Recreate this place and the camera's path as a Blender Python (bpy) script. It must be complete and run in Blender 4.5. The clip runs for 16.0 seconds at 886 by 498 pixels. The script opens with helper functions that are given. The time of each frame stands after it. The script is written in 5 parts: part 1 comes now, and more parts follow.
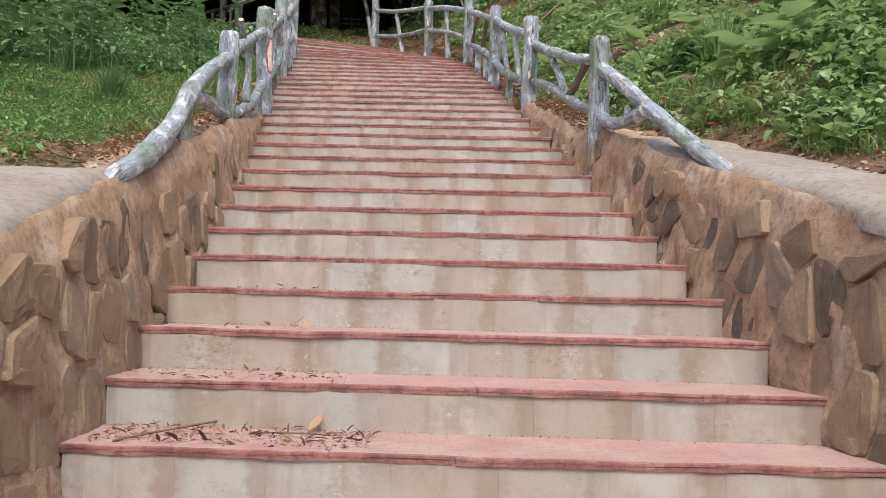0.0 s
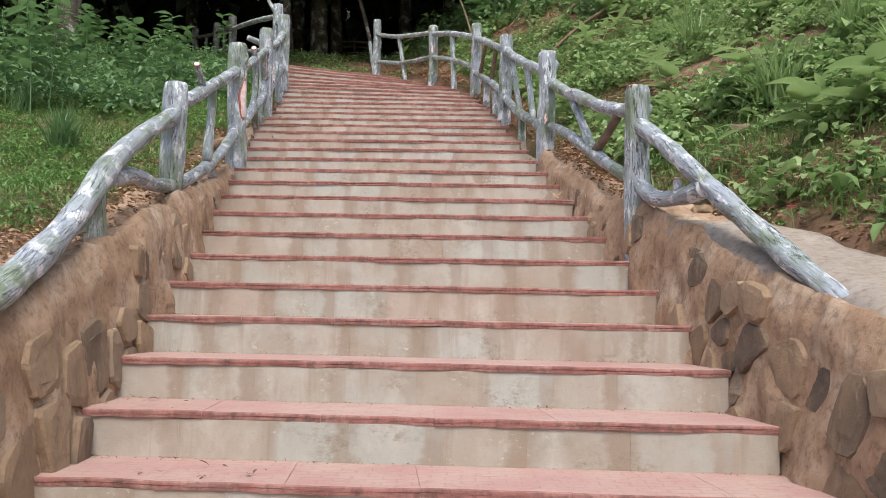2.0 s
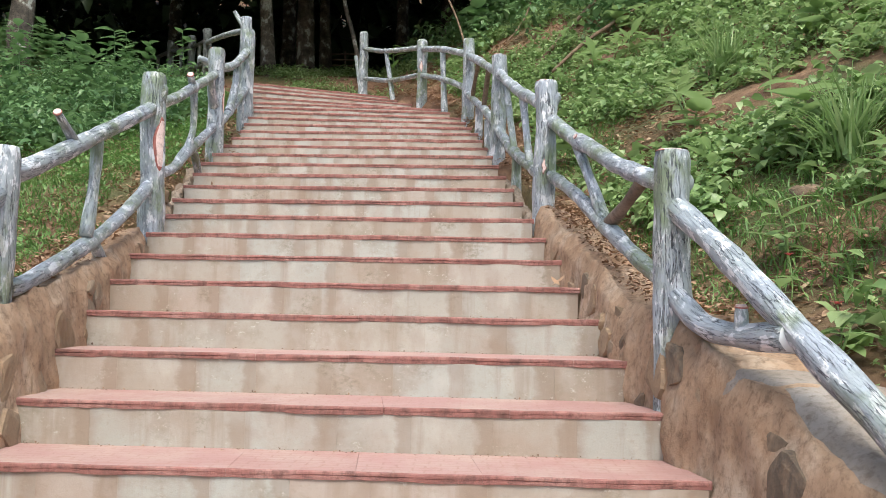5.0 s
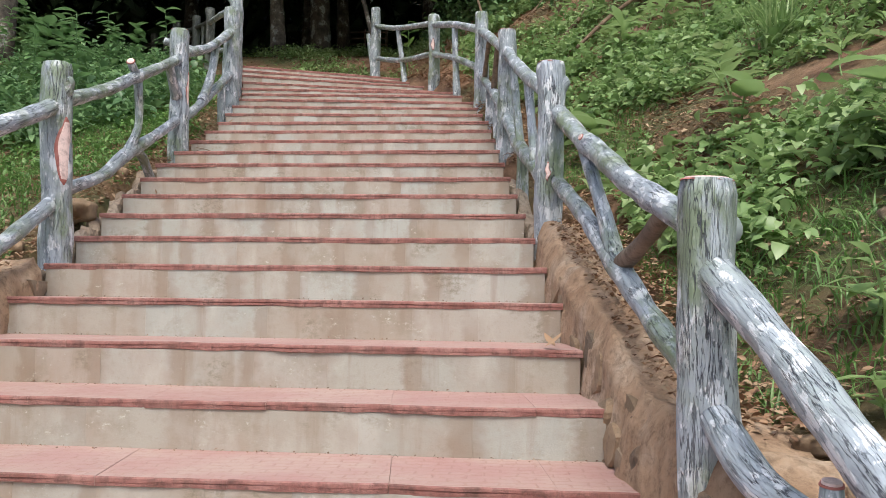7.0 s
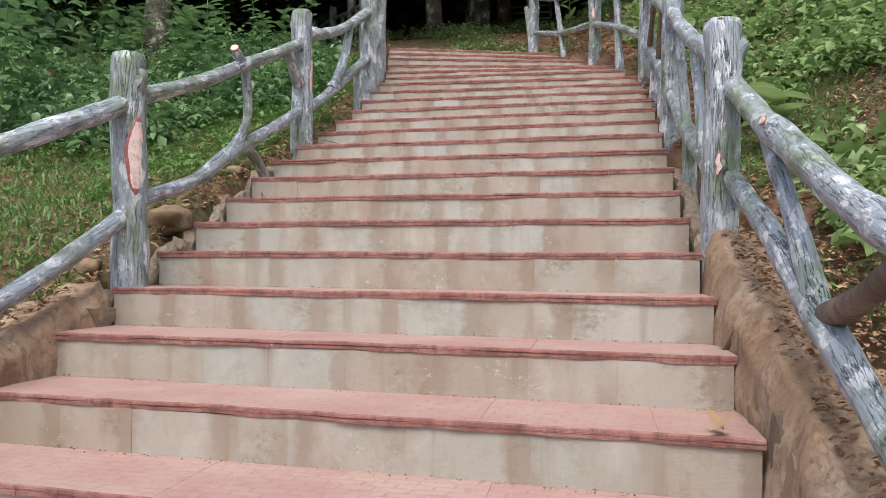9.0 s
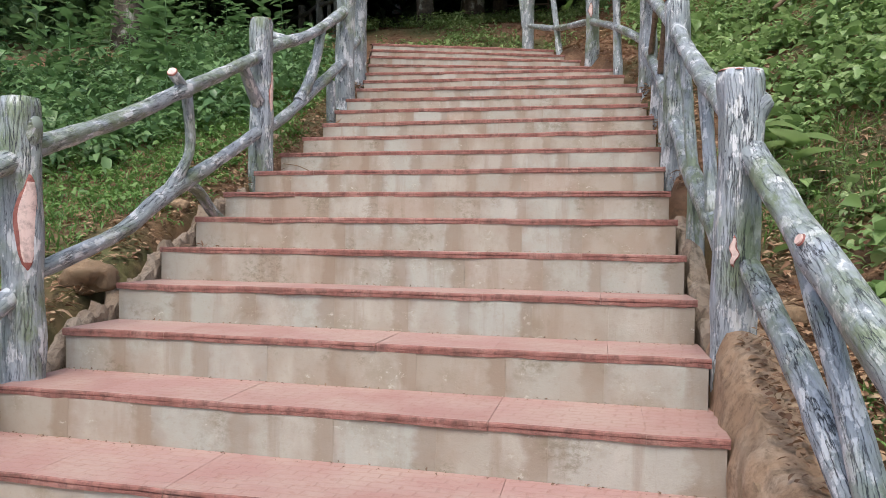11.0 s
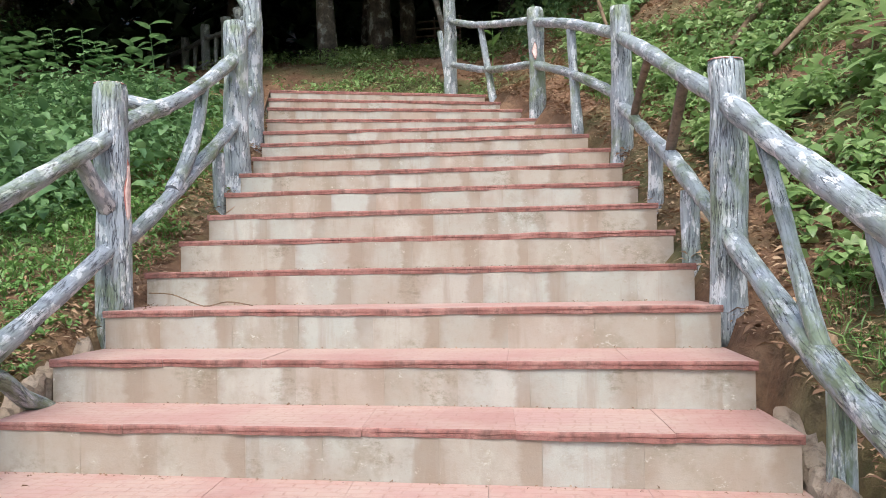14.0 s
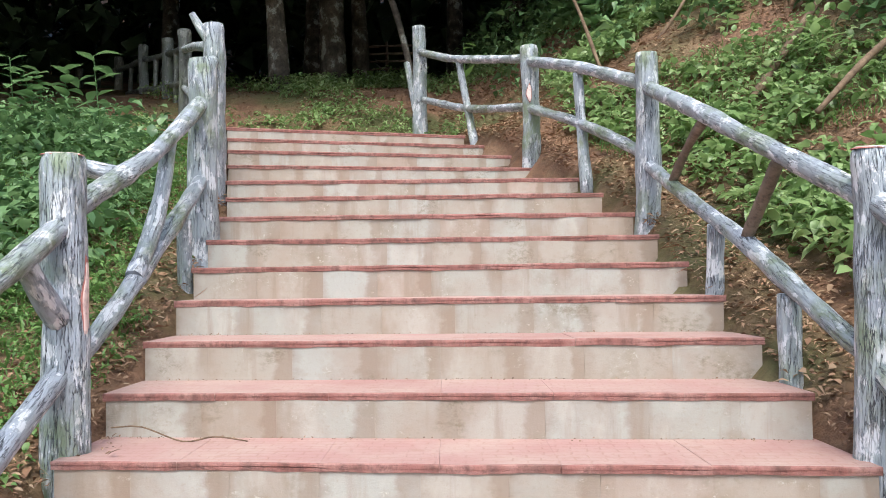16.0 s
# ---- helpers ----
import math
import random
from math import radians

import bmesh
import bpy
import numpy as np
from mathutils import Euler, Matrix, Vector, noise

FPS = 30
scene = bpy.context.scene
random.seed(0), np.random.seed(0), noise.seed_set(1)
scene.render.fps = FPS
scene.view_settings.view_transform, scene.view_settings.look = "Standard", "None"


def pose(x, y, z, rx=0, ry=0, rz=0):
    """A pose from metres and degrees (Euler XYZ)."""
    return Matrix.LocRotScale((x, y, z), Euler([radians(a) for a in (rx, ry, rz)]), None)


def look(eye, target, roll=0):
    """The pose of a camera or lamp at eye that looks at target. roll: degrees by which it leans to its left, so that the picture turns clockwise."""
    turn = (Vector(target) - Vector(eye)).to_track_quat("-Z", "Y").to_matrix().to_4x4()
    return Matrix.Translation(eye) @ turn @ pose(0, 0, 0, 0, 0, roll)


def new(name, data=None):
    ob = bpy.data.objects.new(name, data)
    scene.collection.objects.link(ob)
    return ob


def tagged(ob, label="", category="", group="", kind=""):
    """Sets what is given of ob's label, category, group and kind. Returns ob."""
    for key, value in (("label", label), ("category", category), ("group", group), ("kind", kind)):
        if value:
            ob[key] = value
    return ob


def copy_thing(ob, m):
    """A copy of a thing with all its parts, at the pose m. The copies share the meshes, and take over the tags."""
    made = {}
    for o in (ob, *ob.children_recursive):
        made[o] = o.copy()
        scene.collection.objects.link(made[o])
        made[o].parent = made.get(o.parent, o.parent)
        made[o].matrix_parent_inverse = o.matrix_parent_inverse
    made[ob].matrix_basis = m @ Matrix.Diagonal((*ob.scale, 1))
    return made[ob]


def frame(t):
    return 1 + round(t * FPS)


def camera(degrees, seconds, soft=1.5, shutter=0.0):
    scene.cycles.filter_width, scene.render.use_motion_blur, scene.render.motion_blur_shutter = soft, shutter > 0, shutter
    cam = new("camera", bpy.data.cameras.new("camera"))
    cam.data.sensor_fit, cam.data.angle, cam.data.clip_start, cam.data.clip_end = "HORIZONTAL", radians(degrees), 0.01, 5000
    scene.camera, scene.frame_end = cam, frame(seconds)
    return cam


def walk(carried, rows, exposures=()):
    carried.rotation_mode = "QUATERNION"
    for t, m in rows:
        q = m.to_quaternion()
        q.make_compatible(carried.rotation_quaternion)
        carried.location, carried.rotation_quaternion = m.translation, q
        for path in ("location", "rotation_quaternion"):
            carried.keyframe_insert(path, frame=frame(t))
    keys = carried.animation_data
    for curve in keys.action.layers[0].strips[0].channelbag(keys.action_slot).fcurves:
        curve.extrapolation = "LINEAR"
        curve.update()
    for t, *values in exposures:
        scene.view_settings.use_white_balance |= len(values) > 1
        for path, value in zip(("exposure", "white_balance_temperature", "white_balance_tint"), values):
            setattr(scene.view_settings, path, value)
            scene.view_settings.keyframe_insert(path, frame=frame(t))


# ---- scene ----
cam = camera(52.8, 16.0, soft=0.5)
PATH = [
    (0, (0.261, 0.459, 1.621), (0.235, 2.456, 1.728), 1.4),
    (0.5, (0.264, 0.826, 1.789), (0.231, 2.823, 1.895), 1.5),
    (1, (0.23, 1.125, 1.906), (0.187, 3.121, 2.025), 1.3),
    (1.5, (0.202, 1.396, 2.067), (0.157, 3.391, 2.195), 1.2),
    (2, (0.302, 1.741, 2.205), (0.251, 3.736, 2.345), 1.2),
    (2.5, (0.261, 2.081, 2.315), (0.205, 4.075, 2.469), 1.1),
    (3, (0.3, 2.277, 2.403), (0.245, 4.269, 2.567), 0.9),
    (3.5, (0.426, 2.566, 2.554), (0.368, 4.558, 2.728), 0.6),
    (3.7, (0.445, 2.661, 2.577), (0.381, 4.652, 2.754), 0.5),
    (5.8, (0.617, 3.875, 2.989), (0.553, 5.87, 3.114), 1.9),
    (6, (0.685, 4.016, 3.004), (0.62, 6.011, 3.123), 2.1),
    (6.5, (0.84, 4.32, 3.16), (0.754, 6.315, 3.274), 2.1),
    (7, (0.81, 4.637, 3.244), (0.649, 6.628, 3.344), 0.7),
    (7.5, (0.824, 4.9, 3.341), (0.645, 6.89, 3.429), 0.0),
    (8, (0.877, 5.207, 3.447), (0.45, 7.16, 3.528), 0.2),
    (8.2, (0.89, 5.338, 3.452), (0.389, 7.273, 3.53), 0.3),
    (10.3, (0.907, 6.055, 3.753), (0.346, 7.975, 3.753), 0.5),
    (10.5, (0.924, 6.172, 3.839), (0.366, 8.093, 3.835), 0.6),
    (11, (0.862, 6.379, 3.928), (0.317, 8.303, 3.921), 0.9),
    (11.5, (0.695, 6.656, 4.145), (0.23, 8.601, 4.135), 0.8),
    (12, (0.625, 7.008, 4.187), (0.23, 8.968, 4.201), 0.5),
    (12.5, (0.588, 7.287, 4.339), (0.194, 9.248, 4.369), -0.2),
    (13, (0.459, 7.592, 4.404), (0.064, 9.552, 4.44), -0.3),
    (13.5, (0.323, 7.806, 4.438), (-0.059, 9.768, 4.477), -0.5),
    (14, (0.149, 8.127, 4.598), (-0.176, 10.1, 4.639), -1.0),
    (14.5, (-0.086, 8.354, 4.619), (-0.384, 10.331, 4.675), -1.0),
    (15, (-0.306, 8.511, 4.818), (-0.531, 10.498, 4.878), -0.9),
    (15.5, (-0.396, 8.727, 4.822), (-0.583, 10.717, 4.893), -0.9),
    (16, (-0.466, 8.955, 5.025), (-0.628, 10.947, 5.099), -0.7),
]
walk(cam, [(t, look(eye, target, roll)) for t, eye, target, roll in PATH],
     [(0, 0.80, 6600, 9), (1.0, 0.75, 6550, 9), (2.0, 0.81, 6550, 7), (3.5, 1.12, 6500, 4), (6.0, 0.89, 6450, 4), (7.0, 0.79, 6450, 5), (10.5, 0.71, 6450, 7), (11.0, 0.70, 6450, 7),
      (12.5, 1.0, 6400, 5), (14.5, 1.12, 6250, 5), (16.0, 1.16, 6200, 6)])

# ---------------------------------------------------------------- light
world = bpy.data.worlds.new("overcast_sky")
scene.world = world
world.use_nodes = True
wn = world.node_tree.nodes
sky = wn.new("ShaderNodeTexSky")
sky.sky_type = "NISHITA"
sky.sun_disc = False
sky.sun_elevation = radians(60)
sky.sun_rotation = radians(175)
sky.dust_density = 4.0
world.node_tree.links.new(sky.outputs["Color"], wn["Background"].inputs["Color"])
wn["Background"].inputs["Strength"].default_value = 0.14
sun_data = bpy.data.lights.new("sun", "SUN")
sun_data.energy = 1.4
sun_data.angle = radians(25)
sun_data.color = (1.0, 0.97, 0.93)
sun = new("sun", sun_data)
sun.matrix_world = look((2.5, -8, 30), (0, 8, 3))


# ---------------------------------------------------------------- materials
def nodes_of(name):
    m = bpy.data.materials.new(name)
    m.use_nodes = True
    nt = m.node_tree
    return m, nt, nt.nodes["Principled BSDF"]


def add(nt, kind, **values):
    n = nt.nodes.new(kind)
    for k, v in values.items():
        n.inputs[k].default_value = v
    return n


def coords(nt, source="Object", scale=(1, 1, 1)):
    tc = nt.nodes.new("ShaderNodeTexCoord")
    mp = nt.nodes.new("ShaderNodeMapping")
    mp.inputs["Scale"].default_value = scale
    nt.links.new(tc.outputs[source], mp.inputs["Vector"])
    return mp.outputs["Vector"]


def world_coords(nt, scale=(1, 1, 1)):
    g = nt.nodes.new("ShaderNodeNewGeometry")
    mp = nt.nodes.new("ShaderNodeMapping")
    mp.inputs["Scale"].default_value = scale
    nt.links.new(g.outputs["Position"], mp.inputs["Vector"])
    return mp.outputs["Vector"]


def noise_tex(nt, vec, scale, detail=5.0, rough=0.6):
    n = add(nt, "ShaderNodeTexNoise", Scale=scale, Detail=detail, Roughness=rough)
    nt.links.new(vec, n.inputs["Vector"])
    return n.outputs["Fac"]


def ramp(nt, fac, stops):
    r = nt.nodes.new("ShaderNodeValToRGB")
    el = r.color_ramp.elements
    while len(el) < len(stops):
        el.new(0.5)
    for e, (p, c) in zip(el, stops):
        e.position = p
        e.color = (*c, 1) if len(c) == 3 else c
    nt.links.new(fac, r.inputs["Fac"])
    return r.outputs["Color"]


def mixed(nt, fac, a, b, mode="MIX"):
    m = nt.nodes.new("ShaderNodeMix")
    m.data_type, m.blend_type = "RGBA", mode
    for sock, v in ((m.inputs[0], fac), (m.inputs[6], a), (m.inputs[7], b)):
        if isinstance(v, (int, float)):
            sock.default_value = v
        elif isinstance(v, tuple):
            sock.default_value = (*v, 1)
        else:
            nt.links.new(v, sock)
    return m.outputs[2]


def bump(nt, bsdf, height, strength, dist=0.02):
    b = add(nt, "ShaderNodeBump", Strength=strength, Distance=dist)
    nt.links.new(height, b.inputs["Height"])
    nt.links.new(b.outputs["Normal"], bsdf.inputs["Normal"])


def object_random(nt):
    return nt.nodes.new("ShaderNodeObjectInfo").outputs["Random"]


def island_random(nt):
    return nt.nodes.new("ShaderNodeNewGeometry").outputs["Random Per Island"]


def g3(v):
    return (v, v, v)


def make_concrete():
    m, nt, b = nodes_of("riser_concrete")
    w = world_coords(nt)
    tone = ramp(nt, object_random(nt), [(0.0, (0.34, 0.295, 0.245)), (0.3, (0.365, 0.335, 0.29)), (0.6, (0.355, 0.35, 0.315)), (0.85, (0.385, 0.385, 0.355)), (1.0, (0.375, 0.31, 0.262))])
    blot = noise_tex(nt, w, 2.6, 5)
    col = mixed(nt, ramp(nt, blot, [(0.42, g3(0)), (0.62, g3(0.6))]), tone, (0.31, 0.24, 0.188))
    pale = noise_tex(nt, world_coords(nt, (5, 5, 2.6)), 1.0, 4)
    col = mixed(nt, ramp(nt, pale, [(0.52, g3(0)), (0.68, g3(0.5))]), col, (0.47, 0.445, 0.405))
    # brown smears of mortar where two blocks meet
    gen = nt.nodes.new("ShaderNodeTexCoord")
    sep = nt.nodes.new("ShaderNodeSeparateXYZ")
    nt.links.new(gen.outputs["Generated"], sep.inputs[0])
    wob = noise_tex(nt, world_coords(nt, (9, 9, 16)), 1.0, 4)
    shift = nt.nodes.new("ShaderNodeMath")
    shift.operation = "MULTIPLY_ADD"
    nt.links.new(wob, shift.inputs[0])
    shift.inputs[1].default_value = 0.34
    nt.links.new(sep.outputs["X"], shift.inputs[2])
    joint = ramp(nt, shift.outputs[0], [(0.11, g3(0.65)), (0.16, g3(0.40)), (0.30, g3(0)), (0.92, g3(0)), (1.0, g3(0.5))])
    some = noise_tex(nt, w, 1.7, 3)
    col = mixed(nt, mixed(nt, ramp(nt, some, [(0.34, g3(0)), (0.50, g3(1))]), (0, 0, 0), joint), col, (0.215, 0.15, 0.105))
    streak = noise_tex(nt, world_coords(nt, (9, 9, 0.9)), 1.0, 5)
    col = mixed(nt, ramp(nt, streak, [(0.56, g3(0)), (0.66, g3(0.45))]), col, (0.25, 0.19, 0.14))
    grime = noise_tex(nt, w, 4.6, 8, 0.72)
    col = mixed(nt, ramp(nt, grime, [(0.53, g3(0)), (0.66, g3(0.45))]), col, (0.24, 0.205, 0.15))
    spots = noise_tex(nt, world_coords(nt, (1, 1, 1.5)), 30, 8, 0.8)
    zone = noise_tex(nt, w, 3.1, 3)
    mould = mixed(nt, ramp(nt, zone, [(0.56, g3(0)), (0.66, g3(1))]), (0, 0, 0), ramp(nt, spots, [(0.47, g3(0)), (0.60, g3(0.6))]))
    col = mixed(nt, mould, col, (0.16, 0.135, 0.085))
    chips = mixed(nt, ramp(nt, grime, [(0.52, g3(0)), (0.60, g3(1))]), (0, 0, 0), ramp(nt, spots, [(0.36, g3(0.7)), (0.43, g3(0))]))
    col = mixed(nt, chips, col, (0.58, 0.55, 0.49))
    fine = noise_tex(nt, w, 60, 7, 0.75)
    col = mixed(nt, ramp(nt, fine, [(0.55, g3(0)), (0.72, g3(0.4))]), col, (0.25, 0.20, 0.14))
    nt.links.new(col, b.inputs["Base Color"])
    b.inputs["Roughness"].default_value = 0.88
    bump(nt, b, mixed(nt, 0.5, fine, spots), 0.5, 0.006)
    return m


def make_red():
    m, nt, b = nodes_of("red_tread_cement")
    w = world_coords(nt)
    tone = ramp(nt, object_random(nt), [(0.0, (0.355, 0.20, 0.18)), (0.5, (0.38, 0.222, 0.202)), (1.0, (0.39, 0.243, 0.222))])
    dust = noise_tex(nt, w, 3.0, 6)
    col = mixed(nt, ramp(nt, dust, [(0.38, g3(0)), (0.62, g3(0.75))]), tone, (0.42, 0.31, 0.265))
    # rows of small embossed bars pressed into the cement
    pave = add(nt, "ShaderNodeTexBrick", Scale=1.0)
    pave.inputs["Brick Width"].default_value = 0.105
    pave.inputs["Row Height"].default_value = 0.050
    pave.inputs["Mortar Size"].default_value = 0.005
    pave.inputs["Mortar Smooth"].default_value = 0.6
    bend = nt.nodes.new("ShaderNodeVectorMath")
    bend.operation = "MULTIPLY_ADD"
    wn3 = add(nt, "ShaderNodeTexNoise", Scale=9.0, Detail=2.0)
    nt.links.new(w, wn3.inputs["Vector"])
    nt.links.new(wn3.outputs["Color"], bend.inputs[0])
    bend.inputs[1].default_value = (0.035, 0.035, 0)
    nt.links.new(w, bend.inputs[2])
    nt.links.new(bend.outputs[0], pave.inputs["Vector"])
    worn = noise_tex(nt, w, 2.2, 3)
    groove = mixed(nt, ramp(nt, worn, [(0.35, g3(0.1)), (0.6, g3(0.45))]), (0, 0, 0), pave.outputs["Fac"])
    col = mixed(nt, groove, col, (0.31, 0.17, 0.14))
    fine = noise_tex(nt, w, 45, 6, 0.7)
    col = mixed(nt, ramp(nt, fine, [(0.54, g3(0)), (0.72, g3(0.5))]), col, (0.27, 0.11, 0.09))
    wear = noise_tex(nt, world_coords(nt, (5, 5, 30)), 2.0, 6, 0.75)
    col = mixed(nt, ramp(nt, wear, [(0.58, g3(0)), (0.66, g3(0.5))]), col, (0.30, 0.16, 0.13))
    nt.links.new(col, b.inputs["Base Color"])
    b.inputs["Roughness"].default_value = 0.8
    inv = nt.nodes.new("ShaderNodeInvert")
    nt.links.new(pave.outputs["Fac"], inv.inputs["Color"])
    bump(nt, b, mixed(nt, 0.65, fine, inv.outputs["Color"]), 0.55, 0.005)
    return m


def make_earthy(name, stops, stain, scale=3.0, strength=0.6, per_object=False, rough=0.9):
    m, nt, b = nodes_of(name)
    w = world_coords(nt)
    big = noise_tex(nt, w, scale, 6)
    fac = big
    if per_object:
        a = nt.nodes.new("ShaderNodeMath")
        a.operation = "MULTIPLY_ADD"
        nt.links.new(object_random(nt), a.inputs[0])
        a.inputs[1].default_value = 0.7
        s = nt.nodes.new("ShaderNodeMath")
        s.operation = "MULTIPLY"
        s.inputs[1].default_value = 0.35
        nt.links.new(big, s.inputs[0])
        nt.links.new(s.outputs[0], a.inputs[2])
        fac = a.outputs[0]
    col = ramp(nt, fac, stops)
    drip = noise_tex(nt, world_coords(nt, (8, 8, 2.2)), 1.0, 6, 0.7)
    col = mixed(nt, ramp(nt, drip, [(0.5, g3(0)), (0.62, g3(0.55))]), col, stain)
    fine = noise_tex(nt, w, 26, 9, 0.76)
    col = mixed(nt, ramp(nt, fine, [(0.48, g3(0)), (0.64, g3(0.7))]), col, tuple(0.6 * v for v in stain))
    nt.links.new(col, b.inputs["Base Color"])
    b.inputs["Roughness"].default_value = rough
    bump(nt, b, mixed(nt, 0.5, fine, drip), strength, 0.03)
    return m


def make_bark_paint(name, base, light, dark, moss):
    m, nt, b = nodes_of(name)
    w = world_coords(nt)
    # long splits in the moulded bark
    crack = noise_tex(nt, coords(nt, "UV", (40, 3.4, 1)), 1.0, 5, 0.58)
    line = ramp(nt, crack, [(0.482, g3(0)), (0.492, g3(1)), (0.504, g3(1)), (0.514, g3(0))])
    fine = noise_tex(nt, coords(nt, "UV", (85, 9, 1)), 1.0, 4, 0.6)
    hair = ramp(nt, fine, [(0.487, g3(0)), (0.496, g3(0.55)), (0.505, g3(0))])
    wide = noise_tex(nt, coords(nt, "UV", (22, 3.5, 1)), 1.0, 5, 0.65)
    pit = ramp(nt, wide, [(0.28, g3(0.9)), (0.33, g3(0))])
    big = noise_tex(nt, w, 1.9, 5)
    blue = noise_tex(nt, w, 3.3, 4)
    col = mixed(nt, ramp(nt, blue, [(0.38, g3(0)), (0.62, g3(1))]), base, tuple(v * k for v, k in zip(base, (0.86, 0.88, 0.80))))
    mid = noise_tex(nt, coords(nt, "UV", (50, 12, 1)), 1.0, 4, 0.6)
    col = mixed(nt, ramp(nt, mid, [(0.38, g3(0.6)), (0.52, g3(0))]), col, tuple(0.62 * v for v in base))
    # bare grey where the paint has gone
    bare = noise_tex(nt, coords(nt, "UV", (9, 3, 1)), 1.0, 6, 0.68)
    col = mixed(nt, ramp(nt, bare, [(0.33, g3(0.7)), (0.40, g3(0))]), col, tuple(0.5 * v for v in base))
    flakes = noise_tex(nt, coords(nt, "UV", (15, 6.5, 1)), 1.0, 6, 0.66)
    col = mixed(nt, ramp(nt, flakes, [(0.535, g3(0)), (0.565, g3(0.95))]), col, light)
    green = noise_tex(nt, coords(nt, "UV", (14, 5, 1)), 1.0, 6, 0.7)
    patch = mixed(nt, ramp(nt, big, [(0.47, g3(0)), (0.60, g3(1))]), (0, 0, 0), ramp(nt, green, [(0.40, g3(0)), (0.54, g3(0.85))]))
    col = mixed(nt, patch, col, moss)
    mask = noise_tex(nt, w, 5.0, 3)
    seen = mixed(nt, ramp(nt, mask, [(0.38, g3(0.2)), (0.58, g3(0.95))]), (0, 0, 0), mixed(nt, 1.0, line, hair, "LIGHTEN"))
    col = mixed(nt, seen, col, dark)
    col = mixed(nt, pit, col, tuple(1.4 * v for v in dark))
    nt.links.new(col, b.inputs["Base Color"])
    b.inputs["Roughness"].default_value = 0.55
    inv = nt.nodes.new("ShaderNodeInvert")
    nt.links.new(seen, inv.inputs["Color"])
    bump(nt, b, mixed(nt, 0.45, inv.outputs["Color"], wide), 0.95, 0.016)
    return m


def make_leaf(name, stops, trans=0.3, rough=0.45):
    m, nt, b = nodes_of(name)
    col = ramp(nt, island_random(nt), stops)
    patch = noise_tex(nt, world_coords(nt), 0.9, 3)
    col = mixed(nt, ramp(nt, patch, [(0.35, g3(0)), (0.7, g3(0.5))]), col, stops[-1][1])
    nt.links.new(col, b.inputs["Base Color"])
    b.inputs["Roughness"].default_value = rough
    t = nt.nodes.new("ShaderNodeBsdfTranslucent")
    nt.links.new(col, t.inputs["Color"])
    mx = nt.nodes.new("ShaderNodeMixShader")
    mx.inputs[0].default_value = trans
    nt.links.new(b.outputs[0], mx.inputs[1])
    nt.links.new(t.outputs[0], mx.inputs[2])
    nt.links.new(mx.outputs[0], nt.nodes["Material Output"].inputs["Surface"])
    return m


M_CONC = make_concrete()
M_RED = make_red()
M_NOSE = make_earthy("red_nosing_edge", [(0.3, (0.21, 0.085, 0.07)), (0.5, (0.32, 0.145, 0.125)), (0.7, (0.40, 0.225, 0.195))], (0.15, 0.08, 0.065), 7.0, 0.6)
M_MORTAR = make_earthy("mud_mortar", [(0.3, (0.32, 0.19, 0.115)), (0.5, (0.44, 0.295, 0.195)), (0.7, (0.54, 0.42, 0.32))], (0.27, 0.17, 0.105), 4.2, 1.0)
M_STONE = make_earthy("wall_stone", [(0.12, (0.085, 0.07, 0.058)), (0.28, (0.15, 0.11, 0.078)), (0.45, (0.25, 0.165, 0.10)), (0.7, (0.34, 0.235, 0.15)), (0.95, (0.27, 0.22, 0.165))], (0.36, 0.245, 0.16), 5.0, 1.0, True)
M_COPING = make_earthy("coping_plaster", [(0.3, (0.26, 0.21, 0.17)), (0.55, (0.33, 0.285, 0.25)), (0.7, (0.35, 0.315, 0.285))], (0.26, 0.20, 0.15), 2.2, 0.5)
M_KERB = make_earthy("kerb_cement", [(0.3, (0.26, 0.185, 0.13)), (0.65, (0.41, 0.335, 0.265))], (0.19, 0.135, 0.09), 3.0, 0.8)
M_BARK = make_bark_paint("painted_bark", (0.40, 0.44, 0.51), (0.70, 0.72, 0.76), (0.055, 0.06, 0.08), (0.17, 0.22, 0.12))
# same bark at about half tone: forest shade put into the far railing's colour
M_BARK_FAR = make_bark_paint("shaded_bark", (0.20, 0.21, 0.21), (0.34, 0.35, 0.34), (0.05, 0.05, 0.05), (0.17, 0.19, 0.14))
M_BROWN = make_earthy("brown_painted_stub", [(0.3, (0.14, 0.105, 0.08)), (0.7, (0.28, 0.22, 0.17))], (0.10, 0.078, 0.06), 6.0, 0.5)
M_PINK = make_earthy("pink_cut_face", [(0.3, (0.76, 0.56, 0.52)), (0.7, (0.84, 0.67, 0.63))], (0.66, 0.45, 0.41), 6.0, 0.2)
M_REDPAINT = make_earthy("red_rim_paint", [(0.3, (0.36, 0.12, 0.10)), (0.7, (0.46, 0.19, 0.16))], (0.22, 0.08, 0.07), 9.0, 0.2)
M_TRUNK = make_earthy("tree_bark", [(0.35, (0.05, 0.042, 0.034)), (0.50, (0.12, 0.10, 0.08)), (0.56, (0.17, 0.145, 0.115)), (0.60, (0.42, 0.42, 0.38))], (0.035, 0.03, 0.025), 4.5, 0.9)
M_TWIG = make_earthy("twig_bark", [(0.3, (0.12, 0.075, 0.045)), (0.7, (0.24, 0.17, 0.11))], (0.08, 0.05, 0.03), 6.0, 0.4)
